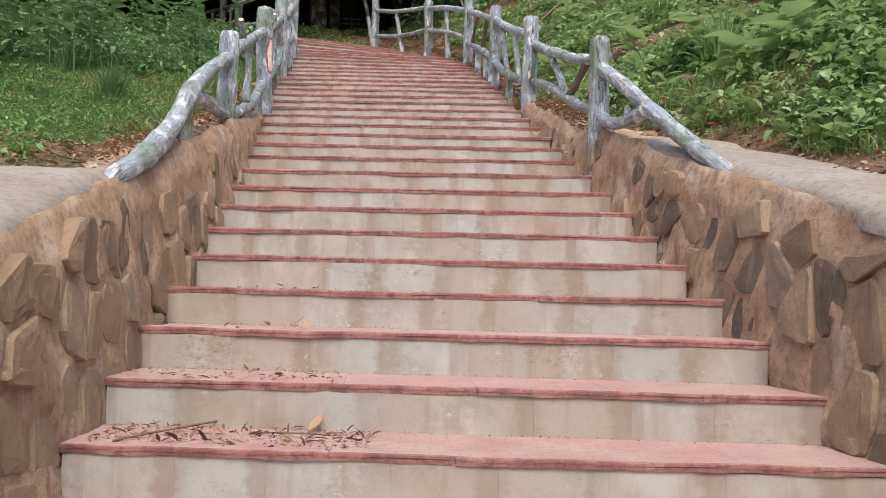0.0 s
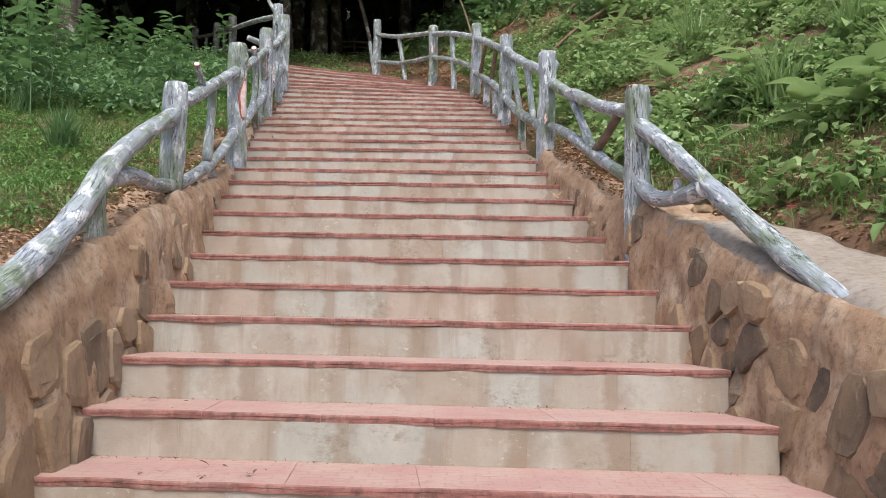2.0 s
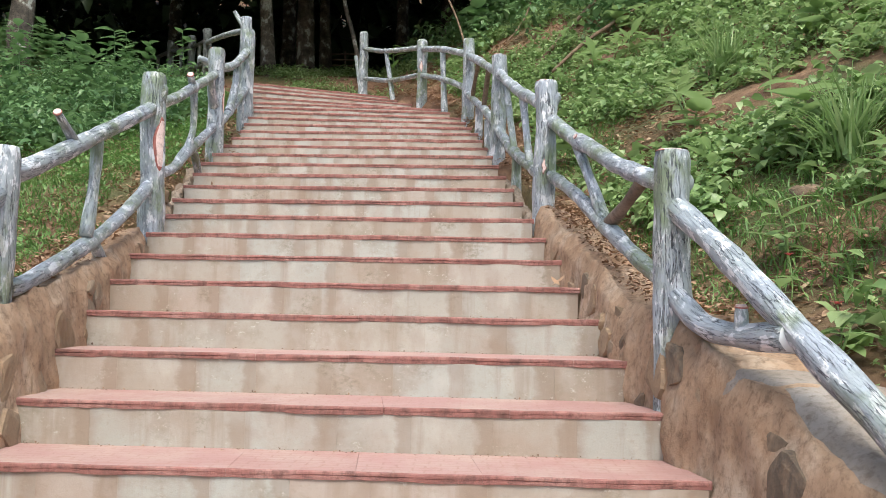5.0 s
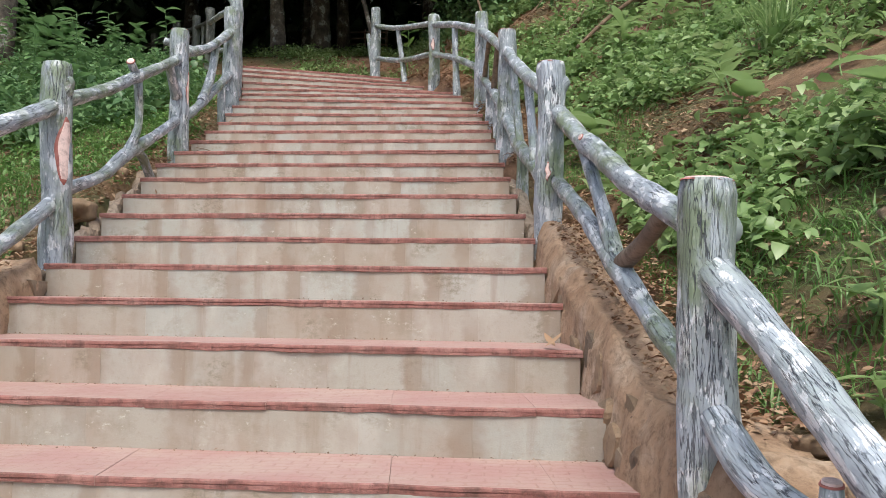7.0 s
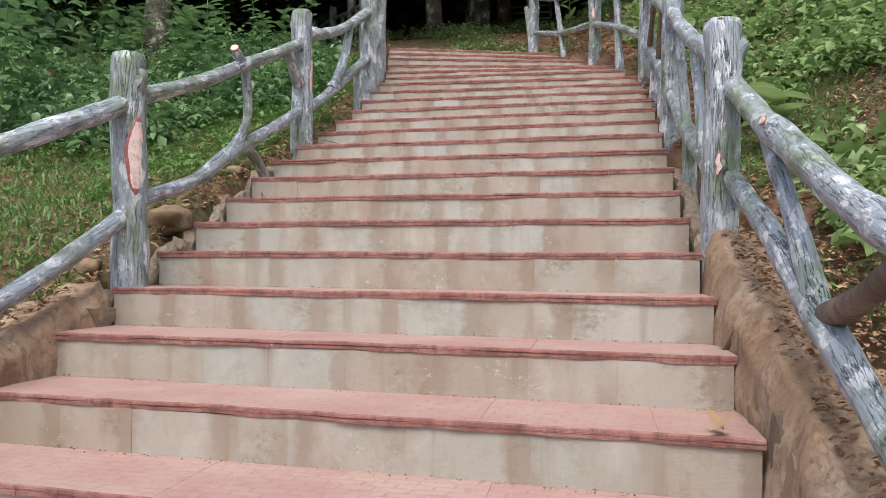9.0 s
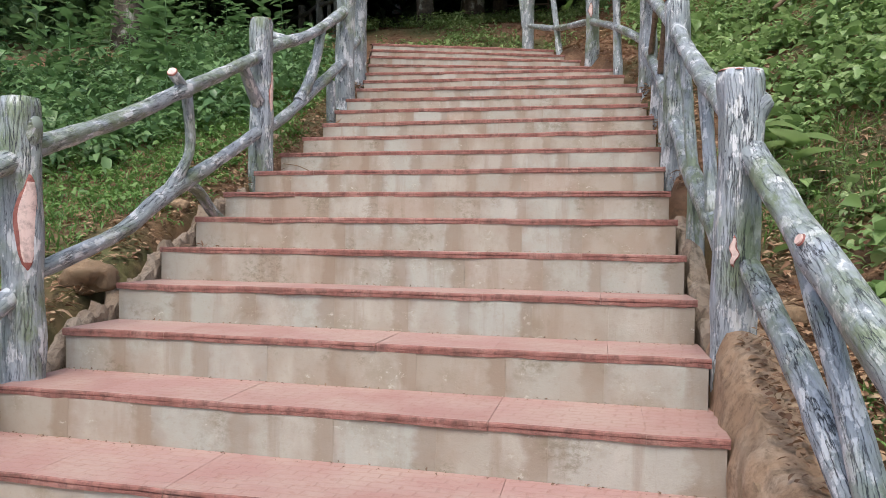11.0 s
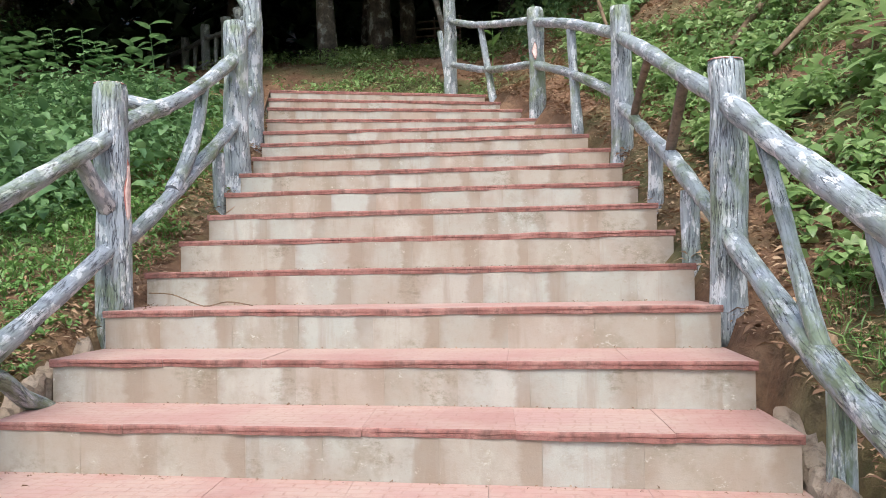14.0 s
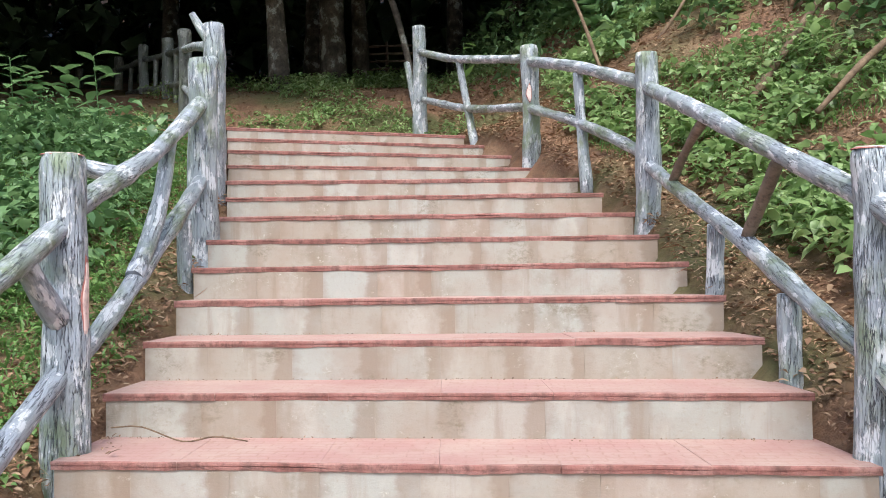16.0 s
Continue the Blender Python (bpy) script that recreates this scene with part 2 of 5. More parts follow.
M_HERB = make_leaf("herb_leaf", [(0.0, (0.14, 0.23, 0.075)), (0.5, (0.25, 0.37, 0.14)), (0.85, (0.40, 0.50, 0.24)), (1.0, (0.23, 0.35, 0.125))], 0.4, 0.36)
M_GRASS = make_leaf("grass_blade", [(0.0, (0.09, 0.18, 0.048)), (0.6, (0.16, 0.295, 0.08)), (0.9, (0.235, 0.355, 0.12)), (1.0, (0.145, 0.27, 0.075))], 0.38)
M_SHRUB = make_leaf("shrub_leaf", [(0.0, (0.075, 0.155, 0.065)), (0.6, (0.165, 0.285, 0.115)), (0.85, (0.22, 0.34, 0.15)), (1.0, (0.13, 0.235, 0.095))], 0.35, 0.38)
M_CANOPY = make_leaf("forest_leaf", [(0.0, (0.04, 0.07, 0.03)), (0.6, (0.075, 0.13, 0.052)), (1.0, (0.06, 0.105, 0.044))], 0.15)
M_LITTER = make_leaf("dry_leaf", [(0.0, (0.13, 0.065, 0.04)), (0.35, (0.28, 0.15, 0.085)), (0.6, (0.40, 0.26, 0.16)), (0.85, (0.42, 0.31, 0.20)), (1.0, (0.28, 0.17, 0.10))], 0.1, 0.8)
M_CRUMB = make_leaf("rotting_leaf", [(0.0, (0.05, 0.028, 0.018)), (0.4, (0.12, 0.065, 0.04)), (0.75, (0.22, 0.13, 0.08)), (1.0, (0.34, 0.23, 0.15))], 0.05, 0.85)
M_FLOWER = make_leaf("flower_petal", [(0.0, (0.75, 0.10, 0.16)), (1.0, (0.85, 0.22, 0.25))], 0.2)


def make_ground():
    m, nt, b = nodes_of("hillside_soil")
    w = world_coords(nt)
    big = noise_tex(nt, w, 0.55, 6)
    mid = noise_tex(nt, w, 3.2, 7, 0.65)
    col = ramp(nt, mid, [(0.3, (0.11, 0.058, 0.034)), (0.5, (0.225, 0.122, 0.07)), (0.7, (0.33, 0.205, 0.125))])
    green = ramp(nt, big, [(0.44, g3(0)), (0.6, g3(0.75))])
    col = mixed(nt, green, col, (0.07, 0.11, 0.03))
    fine = noise_tex(nt, w, 26, 8, 0.75)
    col = mixed(nt, ramp(nt, fine, [(0.48, g3(0)), (0.7, g3(0.65))]), col, (0.07, 0.042, 0.026))
    nt.links.new(col, b.inputs["Base Color"])
    b.inputs["Roughness"].default_value = 0.95
    bump(nt, b, fine, 0.9, 0.04)
    return m


M_GROUND = make_ground()


# ---------------------------------------------------------------- mesh helpers
def link_mesh(name, verts, faces, mat, parent=None, label="", smooth=True, uvs=None):
    me = bpy.data.meshes.new(name)
    me.from_pydata(verts, [], faces)
    if smooth:
        me.polygons.foreach_set("use_smooth", [True] * len(me.polygons))
    if uvs is not None:
        lay = me.uv_layers.new(name="UVMap")
        flat = []
        for p in me.polygons:
            for k, vi in enumerate(p.vertices):
                flat.extend(uvs[p.index][k])
        lay.data.foreach_set("uv", flat)
    me.materials.append(mat)
    me.update()
    ob = new(name, me)
    if parent is not None:
        ob.parent = parent
    if label:
        tagged(ob, label)
    return ob


def part(name, bm, mat, parent=None, label="", smooth=False):
    me = bpy.data.meshes.new(name)
    bm.normal_update()
    bm.to_mesh(me)
    bm.free()
    if smooth:
        me.polygons.foreach_set("use_smooth", [True] * len(me.polygons))
    me.materials.append(mat)
    ob = new(name, me)
    if parent is not None:
        ob.parent = parent
    if label:
        tagged(ob, label)
    return ob


def smooth_line(points, spacing=0.05):
    """Catmull-Rom through the points; gives places and the running share of each control point."""
    p = [Vector(q) for q in points]
    p = [2 * p[0] - p[1]] + p + [2 * p[-1] - p[-2]]
    out = []
    for i in range(1, len(p) - 2):
        n = max(2, int((p[i + 1] - p[i]).length / spacing))
        for k in range(n):
            t = k / n
            a, b, c, d = p[i - 1:i + 3]
            v = 0.5 * ((2 * b) + (c - a) * t + (2 * a - 5 * b + 4 * c - d) * t * t + (3 * b - a - 3 * c + d) * t ** 3)
            out.append((v, i - 1 + t))
    out.append((p[-2], len(points) - 1.0))
    return out


def limb(name, points, radii, mat, parent=None, label="", seg=16, spacing=0.05, rough=0.10, ridge=0.07, taper_end=1.0):
    """A knotty round limb through the points, with ridges along it."""
    line = smooth_line(points, spacing)
    seed = random.uniform(0, 80)
    verts, faces, uvs = [], [], []
    up = Vector((0.13, 0.21, 1)).normalized()
    t0 = (line[1][0] - line[0][0]).normalized()
    side = t0.cross(up if abs(t0.dot(up)) < 0.9 else Vector((1, 0, 0))).normalized()
    run, prev, lengths = 0.0, line[0][0], []
    for k, (v, s) in enumerate(line):
        t = (line[min(k + 1, len(line) - 1)][0] - line[max(k - 1, 0)][0]).normalized()
        side = (side - t * side.dot(t)).normalized()
        other = t.cross(side)
        run += (v - prev).length
        prev = v
        lengths.append(run)
        i = min(int(s), len(radii) - 2)
        r = radii[i] + (radii[i + 1] - radii[i]) * (s - i)
        if k == len(line) - 1:
            r *= 0.9 * taper_end
        r *= 1 + rough * 1.6 * noise.noise(Vector((run * 4.5, seed, 3)))
        for j in range(seg):
            a = 2 * math.pi * j / seg
            c, d = math.cos(a), math.sin(a)
            q = r * (1 + ridge * noise.noise(Vector((c * 2.6 + seed, d * 2.6, run * 2.0))) * 1.7 + rough * 0.6 * noise.noise(Vector((c * 1.2, d * 1.2 + seed, run * 7))))
            verts.append(v + side * (c * q) + other * (d * q))
    rm = sum(radii) / len(radii)
    for k in range(len(line) - 1):
        for j in range(seg):
            j2 = (j + 1) % seg
            faces.append((k * seg + j, k * seg + j2, (k + 1) * seg + j2, (k + 1) * seg + j))
            u0, u1 = 2 * math.pi * rm * j / seg, 2 * math.pi * rm * (j + 1) / seg
            uvs.append(((u0 + seed, lengths[k]), (u1 + seed, lengths[k]), (u1 + seed, lengths[k + 1]), (u0 + seed, lengths[k + 1])))
    for base, flip in ((0, True), ((len(line) - 1) * seg, False)):
        ring = list(range(base, base + seg))
        c = len(verts)
        mid = sum((verts[i] for i in ring), Vector()) / seg
        tip = (line[1][0] - line[0][0]).normalized() * -0.006 if flip else (line[-1][0] - line[-2][0]).normalized() * 0.006
        verts.append(mid + tip)
        for j in range(seg):
            a, b = ring[j], ring[(j + 1) % seg]
            faces.append((b, a, c) if flip else (a, b, c))
            uvs.append(((seed + 0.1, 0), (seed + 0.1, 0), (seed + 0.1, 0)))
    return link_mesh(name, [tuple(v) for v in verts], faces, mat, parent, label, True, uvs)


def lump(seed, sx, sy, sz, rough=0.22, detail=1, flat=0.0):
    """An uneven boulder shape, as a bmesh round the origin."""
    bm = bmesh.new()
    bmesh.ops.create_icosphere(bm, subdivisions=detail, radius=1)
    for v in bm.verts:
        n = noise.noise(v.co * 1.3 + Vector((seed * 7.1, seed * 3.3, 0)))
        m = noise.noise(v.co * 2.9 + Vector((0, seed * 5.7, 9)))
        f = 1 + rough * 2 * n + rough * m
        c = v.co * f
        c.x = math.copysign(abs(c.x) ** 0.75, c.x)
        c.z = math.copysign(abs(c.z) ** 0.75, c.z)
        v.co = Vector((c.x * sx, c.y * sy, c.z * sz))
    return bm


rng = np.random.default_rng(7)


def leaves(name, pos, azim, tilt, length, width, mat, label, category, droop=0.25, narrow=0.45, kind="stuff", fine=False):
    """Many leaves in one mesh: each folded along its rib and bent at the tip; fine: with a rounder outline."""
    n = len(pos)
    ca, sa = np.cos(azim), np.sin(azim)
    ct, st = np.cos(tilt), np.sin(tilt)
    f = np.stack([ca * ct, sa * ct, st], 1)
    s = np.stack([-sa, ca, np.zeros(n)], 1)
    roll = rng.normal(0, 0.35, n)
    u = np.cross(f, s)
    s = s * np.cos(roll)[:, None] + u * np.sin(roll)[:, None]
    u = np.cross(f, s)
    L, W = length[:, None], width[:, None]
    tip = pos + f * L - u * L * droop
    tip[:, 2] -= L[:, 0] * droop * 0.4
    if fine:
        m1 = pos + f * L * 0.28 + u * L * 0.03
        m2 = pos + f * L * 0.66 - u * L * droop * 0.35
        w1, w2 = W * rng.uniform(0.42, 0.52, (n, 1)), W * rng.uniform(0.36, 0.46, (n, 1))
        up = W * 0.13
        cols = [pos, m1 + s * w1 + u * up, m2 + s * w2 + u * up, tip, m2 - s * w2 + u * up, m1 - s * w1 + u * up, m1, m2]
        tris = [[0, 1, 6], [0, 6, 5], [1, 2, 7], [1, 7, 6], [6, 7, 4], [6, 4, 5], [2, 3, 7], [7, 3, 4]]
    else:
        mid = pos + f * L * narrow + u * L * 0.06
        cols = [pos, mid + s * W * 0.5 + u * W * 0.18, mid, mid - s * W * 0.5 + u * W * 0.18, tip]
        tris = [[0, 1, 2], [0, 2, 3], [1, 4, 2], [2, 4, 3]]
    nv, nt = len(cols), len(tris)
    verts = np.stack(cols, 1).reshape(-1, 3)
    idx = ((np.arange(n) * nv)[:, None] + np.array(tris).reshape(1, -1)).reshape(-1)
    me = bpy.data.meshes.new(name)
    me.vertices.add(n * nv)
    me.vertices.foreach_set("co", verts.astype(np.float32).reshape(-1))
    me.loops.add(n * nt * 3)
    me.loops.foreach_set("vertex_index", idx.astype(np.int32))
    me.polygons.add(n * nt)
    me.polygons.foreach_set("loop_start", np.arange(0, n * nt * 3, 3, dtype=np.int32))
    me.polygons.foreach_set("loop_total", np.full(n * nt, 3, dtype=np.int32))
    me.update(calc_edges=True)
    me.validate()
    if fine:
        me.polygons.foreach_set("use_smooth", np.ones(n * nt, dtype=bool))
    me.materials.append(mat)
    ob = new(name, me)
    if kind:
        tagged(ob, label, category, kind=kind)
    return ob


# ---------------------------------------------------------------- plan of the stairs
RISE = 0.174
KEY_N = [-8, 2, 8, 13, 18, 22, 25, 26, 27, 28, 29, 30, 31]
KEY_XL = [-0.72, -1.06, -1.28, -1.65, -2.03, -2.18, -2.38, -2.50, -2.65, -2.76, -2.88, -3.02, -3.16]
KEY_YL = [-0.15, 4.24, 6.83, 9.15, 11.48, 13.35, 14.62, 15.12, 15.58, 15.95, 16.30, 16.72, 17.14]
KEY_XR = [2.05, 1.566, 1.23, 0.96, 0.716, 0.53, 0.305, 0.15, 0.02, -0.23, -0.50, -0.76, -0.97]
KEY_YR = [-0.25, 4.18, 6.79, 9.10, 11.42, 13.36, 14.87, 15.33, 15.89, 16.60, 17.04, 17.52, 17.98]
TOP = 31


def step_ends(n):
    f = lambda k: float(np.interp(n, KEY_N, k))
    return Vector((f(KEY_XL), f(KEY_YL), 0)), Vector((f(KEY_XR), f(KEY_YR), 0))


def step_z(n):
    return 1.465 + RISE * (n - 2)


GY = np.array([-60, -0.2, 4.21, 6.81, 11.45, 13.36, 15.6, 17.5, 19.2, 20.9, 25, 30, 42, 75, 140, 600], float)
GZ = np.array([-1.5, -0.28, 1.465, 2.51, 4.25, 4.95, 5.80, 6.51, 6.72, 7.62, 8.75, 9.8, 13, 34, 50, 65], float)


def slope_z(y):
    return np.interp(y, GY, GZ)


def edges_at(y):
    xr = np.interp(y, [-60, -0.25, 4.18, 6.79, 11.42, 14.87, 15.89, 17.04, 17.98, 19.5, 30], [4, 2.05, 1.566, 1.23, 0.716, 0.305, 0.02, -0.5, -0.97, -1.45, -2.5])
    xl = np.interp(y, [-60, -0.15, 4.24, 6.83, 11.48, 13.35, 15.12, 17.14, 19.5, 30], [-2, -0.72, -1.06, -1.28, -2.03, -2.18, -2.5, -3.16, -5.2, -9])
    return xl, xr


# tops of the side walls above the line of the step edges
WALL_R = ([-1, 3.3, 4.5, 5.65, 6.63, 7.5, 9.0, 9.7], [0.85, 0.76, 0.60, 0.44, 0.36, 0.19, 0.13, 0.05])
WALL_L = ([-1, 3.1, 4.0, 4.7, 5.3, 5.8, 6.6, 7.6, 8.15, 9.2], [0.85, 0.75, 0.66, 0.56, 0.52, 0.44, 0.36, 0.22, 0.10, 0.02])


def vnoise(x, y, s, o=0.0):
    """Smooth cheap noise on arrays."""
    return (np.sin(x * s * 1.3 + o + 1.7 * np.sin(y * s * 0.7 + o)) + np.sin(y * s * 1.1 - o * 2 + 1.3 * np.sin(x * s * 0.9 + 2 + o)) + 0.6 * np.sin((x + y) * s * 2.1 + o)) / 2.6


def ground_z(x, y):
    x, y = np.asarray(x, float), np.asarray(y, float)
    xl, xr = edges_at(y)
    base = slope_z(y)
    dr, dl = x - xr, xl - x
    wr = np.interp(y, WALL_R[0], WALL_R[1]) - 0.06
    wl = np.interp(y, WALL_L[0], WALL_L[1]) - 0.06
    bank = 0.06 * np.clip(dr, 0, 0.5) + 0.60 * np.clip(dr - 0.5, 0, 5) + 0.40 * np.clip(dr - 5.5, 0, 12) + 0.1 * np.clip(dr - 17.5, 0, None)
    bank *= np.interp(y, [-10, 0, 4, 19, 23, 40], [0.3, 0.6, 1, 1, 0.75, 0.5])
    left = 0.03 * np.clip(dl, 0, 2) + 0.10 * np.clip(dl - 2, 0, 8) + 0.03 * np.clip(dl - 10, 0, None)
    rough = 0.06 * vnoise(x, y, 1.9) + 0.025 * vnoise(x, y, 5.3, 1.0)
    amp = np.clip(np.maximum(dr, dl) / 0.8, 0.15, 1)
    zr = base + wr * np.clip(1.4 - dr * 0.15, 0.2, 1) + bank
    zl = base + wl * np.clip(1.25 - dl * 0.25, 0.1, 1) + left
    inside = base - np.interp(y, [11.8, 12.1], [0.55, 0.26])
    low = np.interp(y, [9.2, 9.9, 12.2], [0, 0.08, 0.10])
    zr = zr - low * np.clip(1 - dr / 0.35, 0, 1)
    zl = zl - low * np.clip(1 - dl / 0.35, 0, 1)
    hold_r = np.interp(y, [9.3, 9.8, 11.6, 12.0], [0.36, 0.16, 0.14, 0.03])
    hold_l = np.interp(y, [8.7, 9.2, 11.6, 12.0], [0.36, 0.16, 0.14, 0.03])
    z = np.where(dr > hold_r, zr, np.where(dl > hold_l, zl, inside))
    land = (y > 17.2) & (y < 30) & (dr <= 0) & (dl <= 0)
    z = np.where(land, base - np.clip((19.6 - y) / 2, 0, 0.3), z)
    return z + rough * np.where((dr > 0) | (dl > 0), amp, 0.1)


# ---------------------------------------------------------------- ground
def build_ground():
    xs = np.concatenate([np.linspace(-400, -22, 14)[:-1], np.arange(-22, -5, 0.7), np.arange(-5, 5, 0.14), np.arange(5, 22, 0.7), np.linspace(22, 400, 14)[1:]])
    ys = np.concatenate([np.linspace(-300, -8, 12)[:-1], np.arange(-8, 0, 0.5), np.arange(0, 24, 0.16), np.arange(24, 60, 1.2), np.linspace(60, 500, 16)])
    X, Y = np.meshgrid(xs, ys)
    Z = ground_z(X, Y)
    v = np.stack([X, Y, Z], -1).reshape(-1, 3)
    w = len(xs)
    faces = [(r * w + c, r * w + c + 1, (r + 1) * w + c + 1, (r + 1) * w + c) for r in range(len(ys) - 1) for c in range(w - 1)]
    ob = link_mesh("ground", v.tolist(), faces, M_GROUND)
    tagged(ob, "red-brown soil hillside with leaf litter and sparse green", "ground", kind="structure")


build_ground()


# ---------------------------------------------------------------- side walls
def wall_top(side, y):
    k = WALL_R if side > 0 else WALL_L
    return float(slope_z(y) + np.interp(y, *k))


def wall_face(side, y, z):
    """A place on the inner face: it leans outwards a little towards the top."""
    xl, xr = edges_at(y)
    lean = 0.10 * max(0.0, z - float(slope_z(y)) + 0.1)
    x = (float(xr) - 0.002 + lean) if side > 0 else (float(xl) + 0.002 - lean)
    return Vector((x, y, z))


def relief(p):
    """How far the rough face stands back at a place."""
    return noise.noise(p * 3.2) * 0.035 + noise.noise(Vector((p.x * 9, p.y * 9, p.z * 5))) * 0.028 + noise.noise(Vector((p.x, p.y * 24, p.z * 12))) * 0.012


def build_wall(side, y0, y1):
    rows = int((y1 - y0) / 0.035)
    up, across = 30, 10
    verts, faces = [], []
    for i in range(rows + 1):
        y = y0 + (y1 - y0) * i / rows
        zt, zb = wall_top(side, y), float(slope_z(y)) - 0.45
        wide = float(np.interp(y, [2, 4.2, 5.2, 9.6], [0.62, 0.55, 0.34, 0.22]))
        for k in range(up):
            f = k / (up - 1)
            p = wall_face(side, y, zb + (zt - zb) * f)
            n = relief(p)
            edge = 0.035 * max(0, f - 0.86) / 0.14
            p.x += side * (n * (1 - 0.4 * f) + edge)
            p.z += (noise.noise(p * 4 + Vector((3, 1, 0))) * 0.05 + noise.noise(p * 13) * 0.03) * f * f * float(np.interp(y, [4.6, 5.7], [0.2, 1]))
            verts.append(p)
        top = verts[-1].copy()
        for k in range(1, across):
            f = k / (across - 1)
            p = Vector((top.x + side * wide * f, y, top.z - 0.03 * f + noise.noise(Vector((top.x + f * 2, y * 2.5, side))) * 0.035 * float(np.interp(y, [4.6, 5.7], [0.2, 1]))))
            verts.append(p)
        verts.append(Vector((top.x + side * (wide + 0.05), y, top.z - 0.6)))
    w = up + across
    for i in range(rows):
        for k in range(w - 1):
            q = (i * w + k, i * w + k + 1, (i + 1) * w + k + 1, (i + 1) * w + k)
            faces.append(q if side < 0 else q[::-1])
    for i, flip in ((0, False), (rows, True)):
        ring = tuple(i * w + k for k in range(w))
        faces.append(ring[::-1] if flip == (side < 0) else ring)
    return link_mesh("wall_right" if side > 0 else "wall_left", [tuple(v) for v in verts], faces, M_MORTAR)


def build_coping(side, y0, y1, parent):
    rows, across = int((y1 - y0) / 0.08), 9
    verts, faces = [], []
    for i in range(rows + 1):
        y = y0 + (y1 - y0) * i / rows
        fade = min(1, (y1 - y) / 0.6)
        zt = wall_top(side, y) + 0.034 - 0.10 * (1 - fade) ** 2
        x0 = wall_face(side, y, zt).x + side * (0.045 + 0.05 * noise.noise(Vector((y * 2.1, 9, side))) + 0.03 * noise.noise(Vector((y * 7.0, 5, side))))
        wide = float(np.interp(y, [4.6, 6.0], [0.62, 0.42])) * (0.45 + 0.55 * fade) + 0.05 * noise.noise(Vector((y * 3, 4, side)))
        for k in range(across):
            f = k / (across - 1)
            e = 0.05 * max(0, 1 - f / 0.2) ** 2
            x = x0 + side * (0.0 + wide * f + 0.03 * noise.noise(Vector((y * 2.5, f, 2))) * (1 - f))
            verts.append((x, y, zt + 0.015 - e + 0.012 * noise.noise(Vector((x * 4, y * 4, 1)))))
        verts.append((x0 + side * (wide + 0.01), y, zt - 0.25))
        verts.insert(len(verts) - across - 1, (x0 - side * 0.004 + side * 0.02 * noise.noise(Vector((y * 6, 7, side))), y, zt - 0.10 - 0.05 * noise.noise(Vector((y * 2.2, 2, side)))))
    w = across + 2
    for i in range(rows):
        for k in range(w - 1):
            q = (i * w + k, i * w + k + 1, (i + 1) * w + k + 1, (i + 1) * w + k)
            faces.append(q if side < 0 else q[::-1])
    ob = link_mesh("coping", verts, faces, M_COPING, parent, "smooth pale cement coping")
    return ob


wall_r = tagged(build_wall(1, -1.0, 9.75), "stone retaining wall set in reddish mud mortar beside the steps", "wall", kind="structure")
wall_l = tagged(build_wall(-1, -1.0, 9.1), "stone retaining wall in brown mud mortar along the steps", "wall", kind="structure")
build_coping(1, -1.0, 6.5, wall_r)
build_coping(-1, -1.0, 4.6, wall_l)


def clip_cell(poly, a, b, gap):
    """The part of a polygon nearer to a than to b, less half the joint."""
    nx, nz = b[0] - a[0], b[1] - a[1]
    d = math.hypot(nx, nz)
    nx, nz = nx / d, nz / d
    lim = nx * (a[0] + b[0]) / 2 + nz * (a[1] + b[1]) / 2 - gap
    out = []
    for i, p in enumerate(poly):
        q = poly[(i + 1) % len(poly)]
        fp, fq = nx * p[0] + nz * p[1] - lim, nx * q[0] + nz * q[1] - lim
        if fp <= 0:
            out.append(p)
        if fp * fq < 0:
            t = fp / (fp - fq)
            out.append((p[0] + (q[0] - p[0]) * t, p[1] + (q[1] - p[1]) * t))
    return out


def round_off(poly, share):
    out = []
    for i, p in enumerate(poly):
        q = poly[(i + 1) % len(poly)]
        out.append((p[0] + (q[0] - p[0]) * share, p[1] + (q[1] - p[1]) * share))
        out.append((p[0] + (q[0] - p[0]) * (1 - share), p[1] + (q[1] - p[1]) * (1 - share)))
    return out


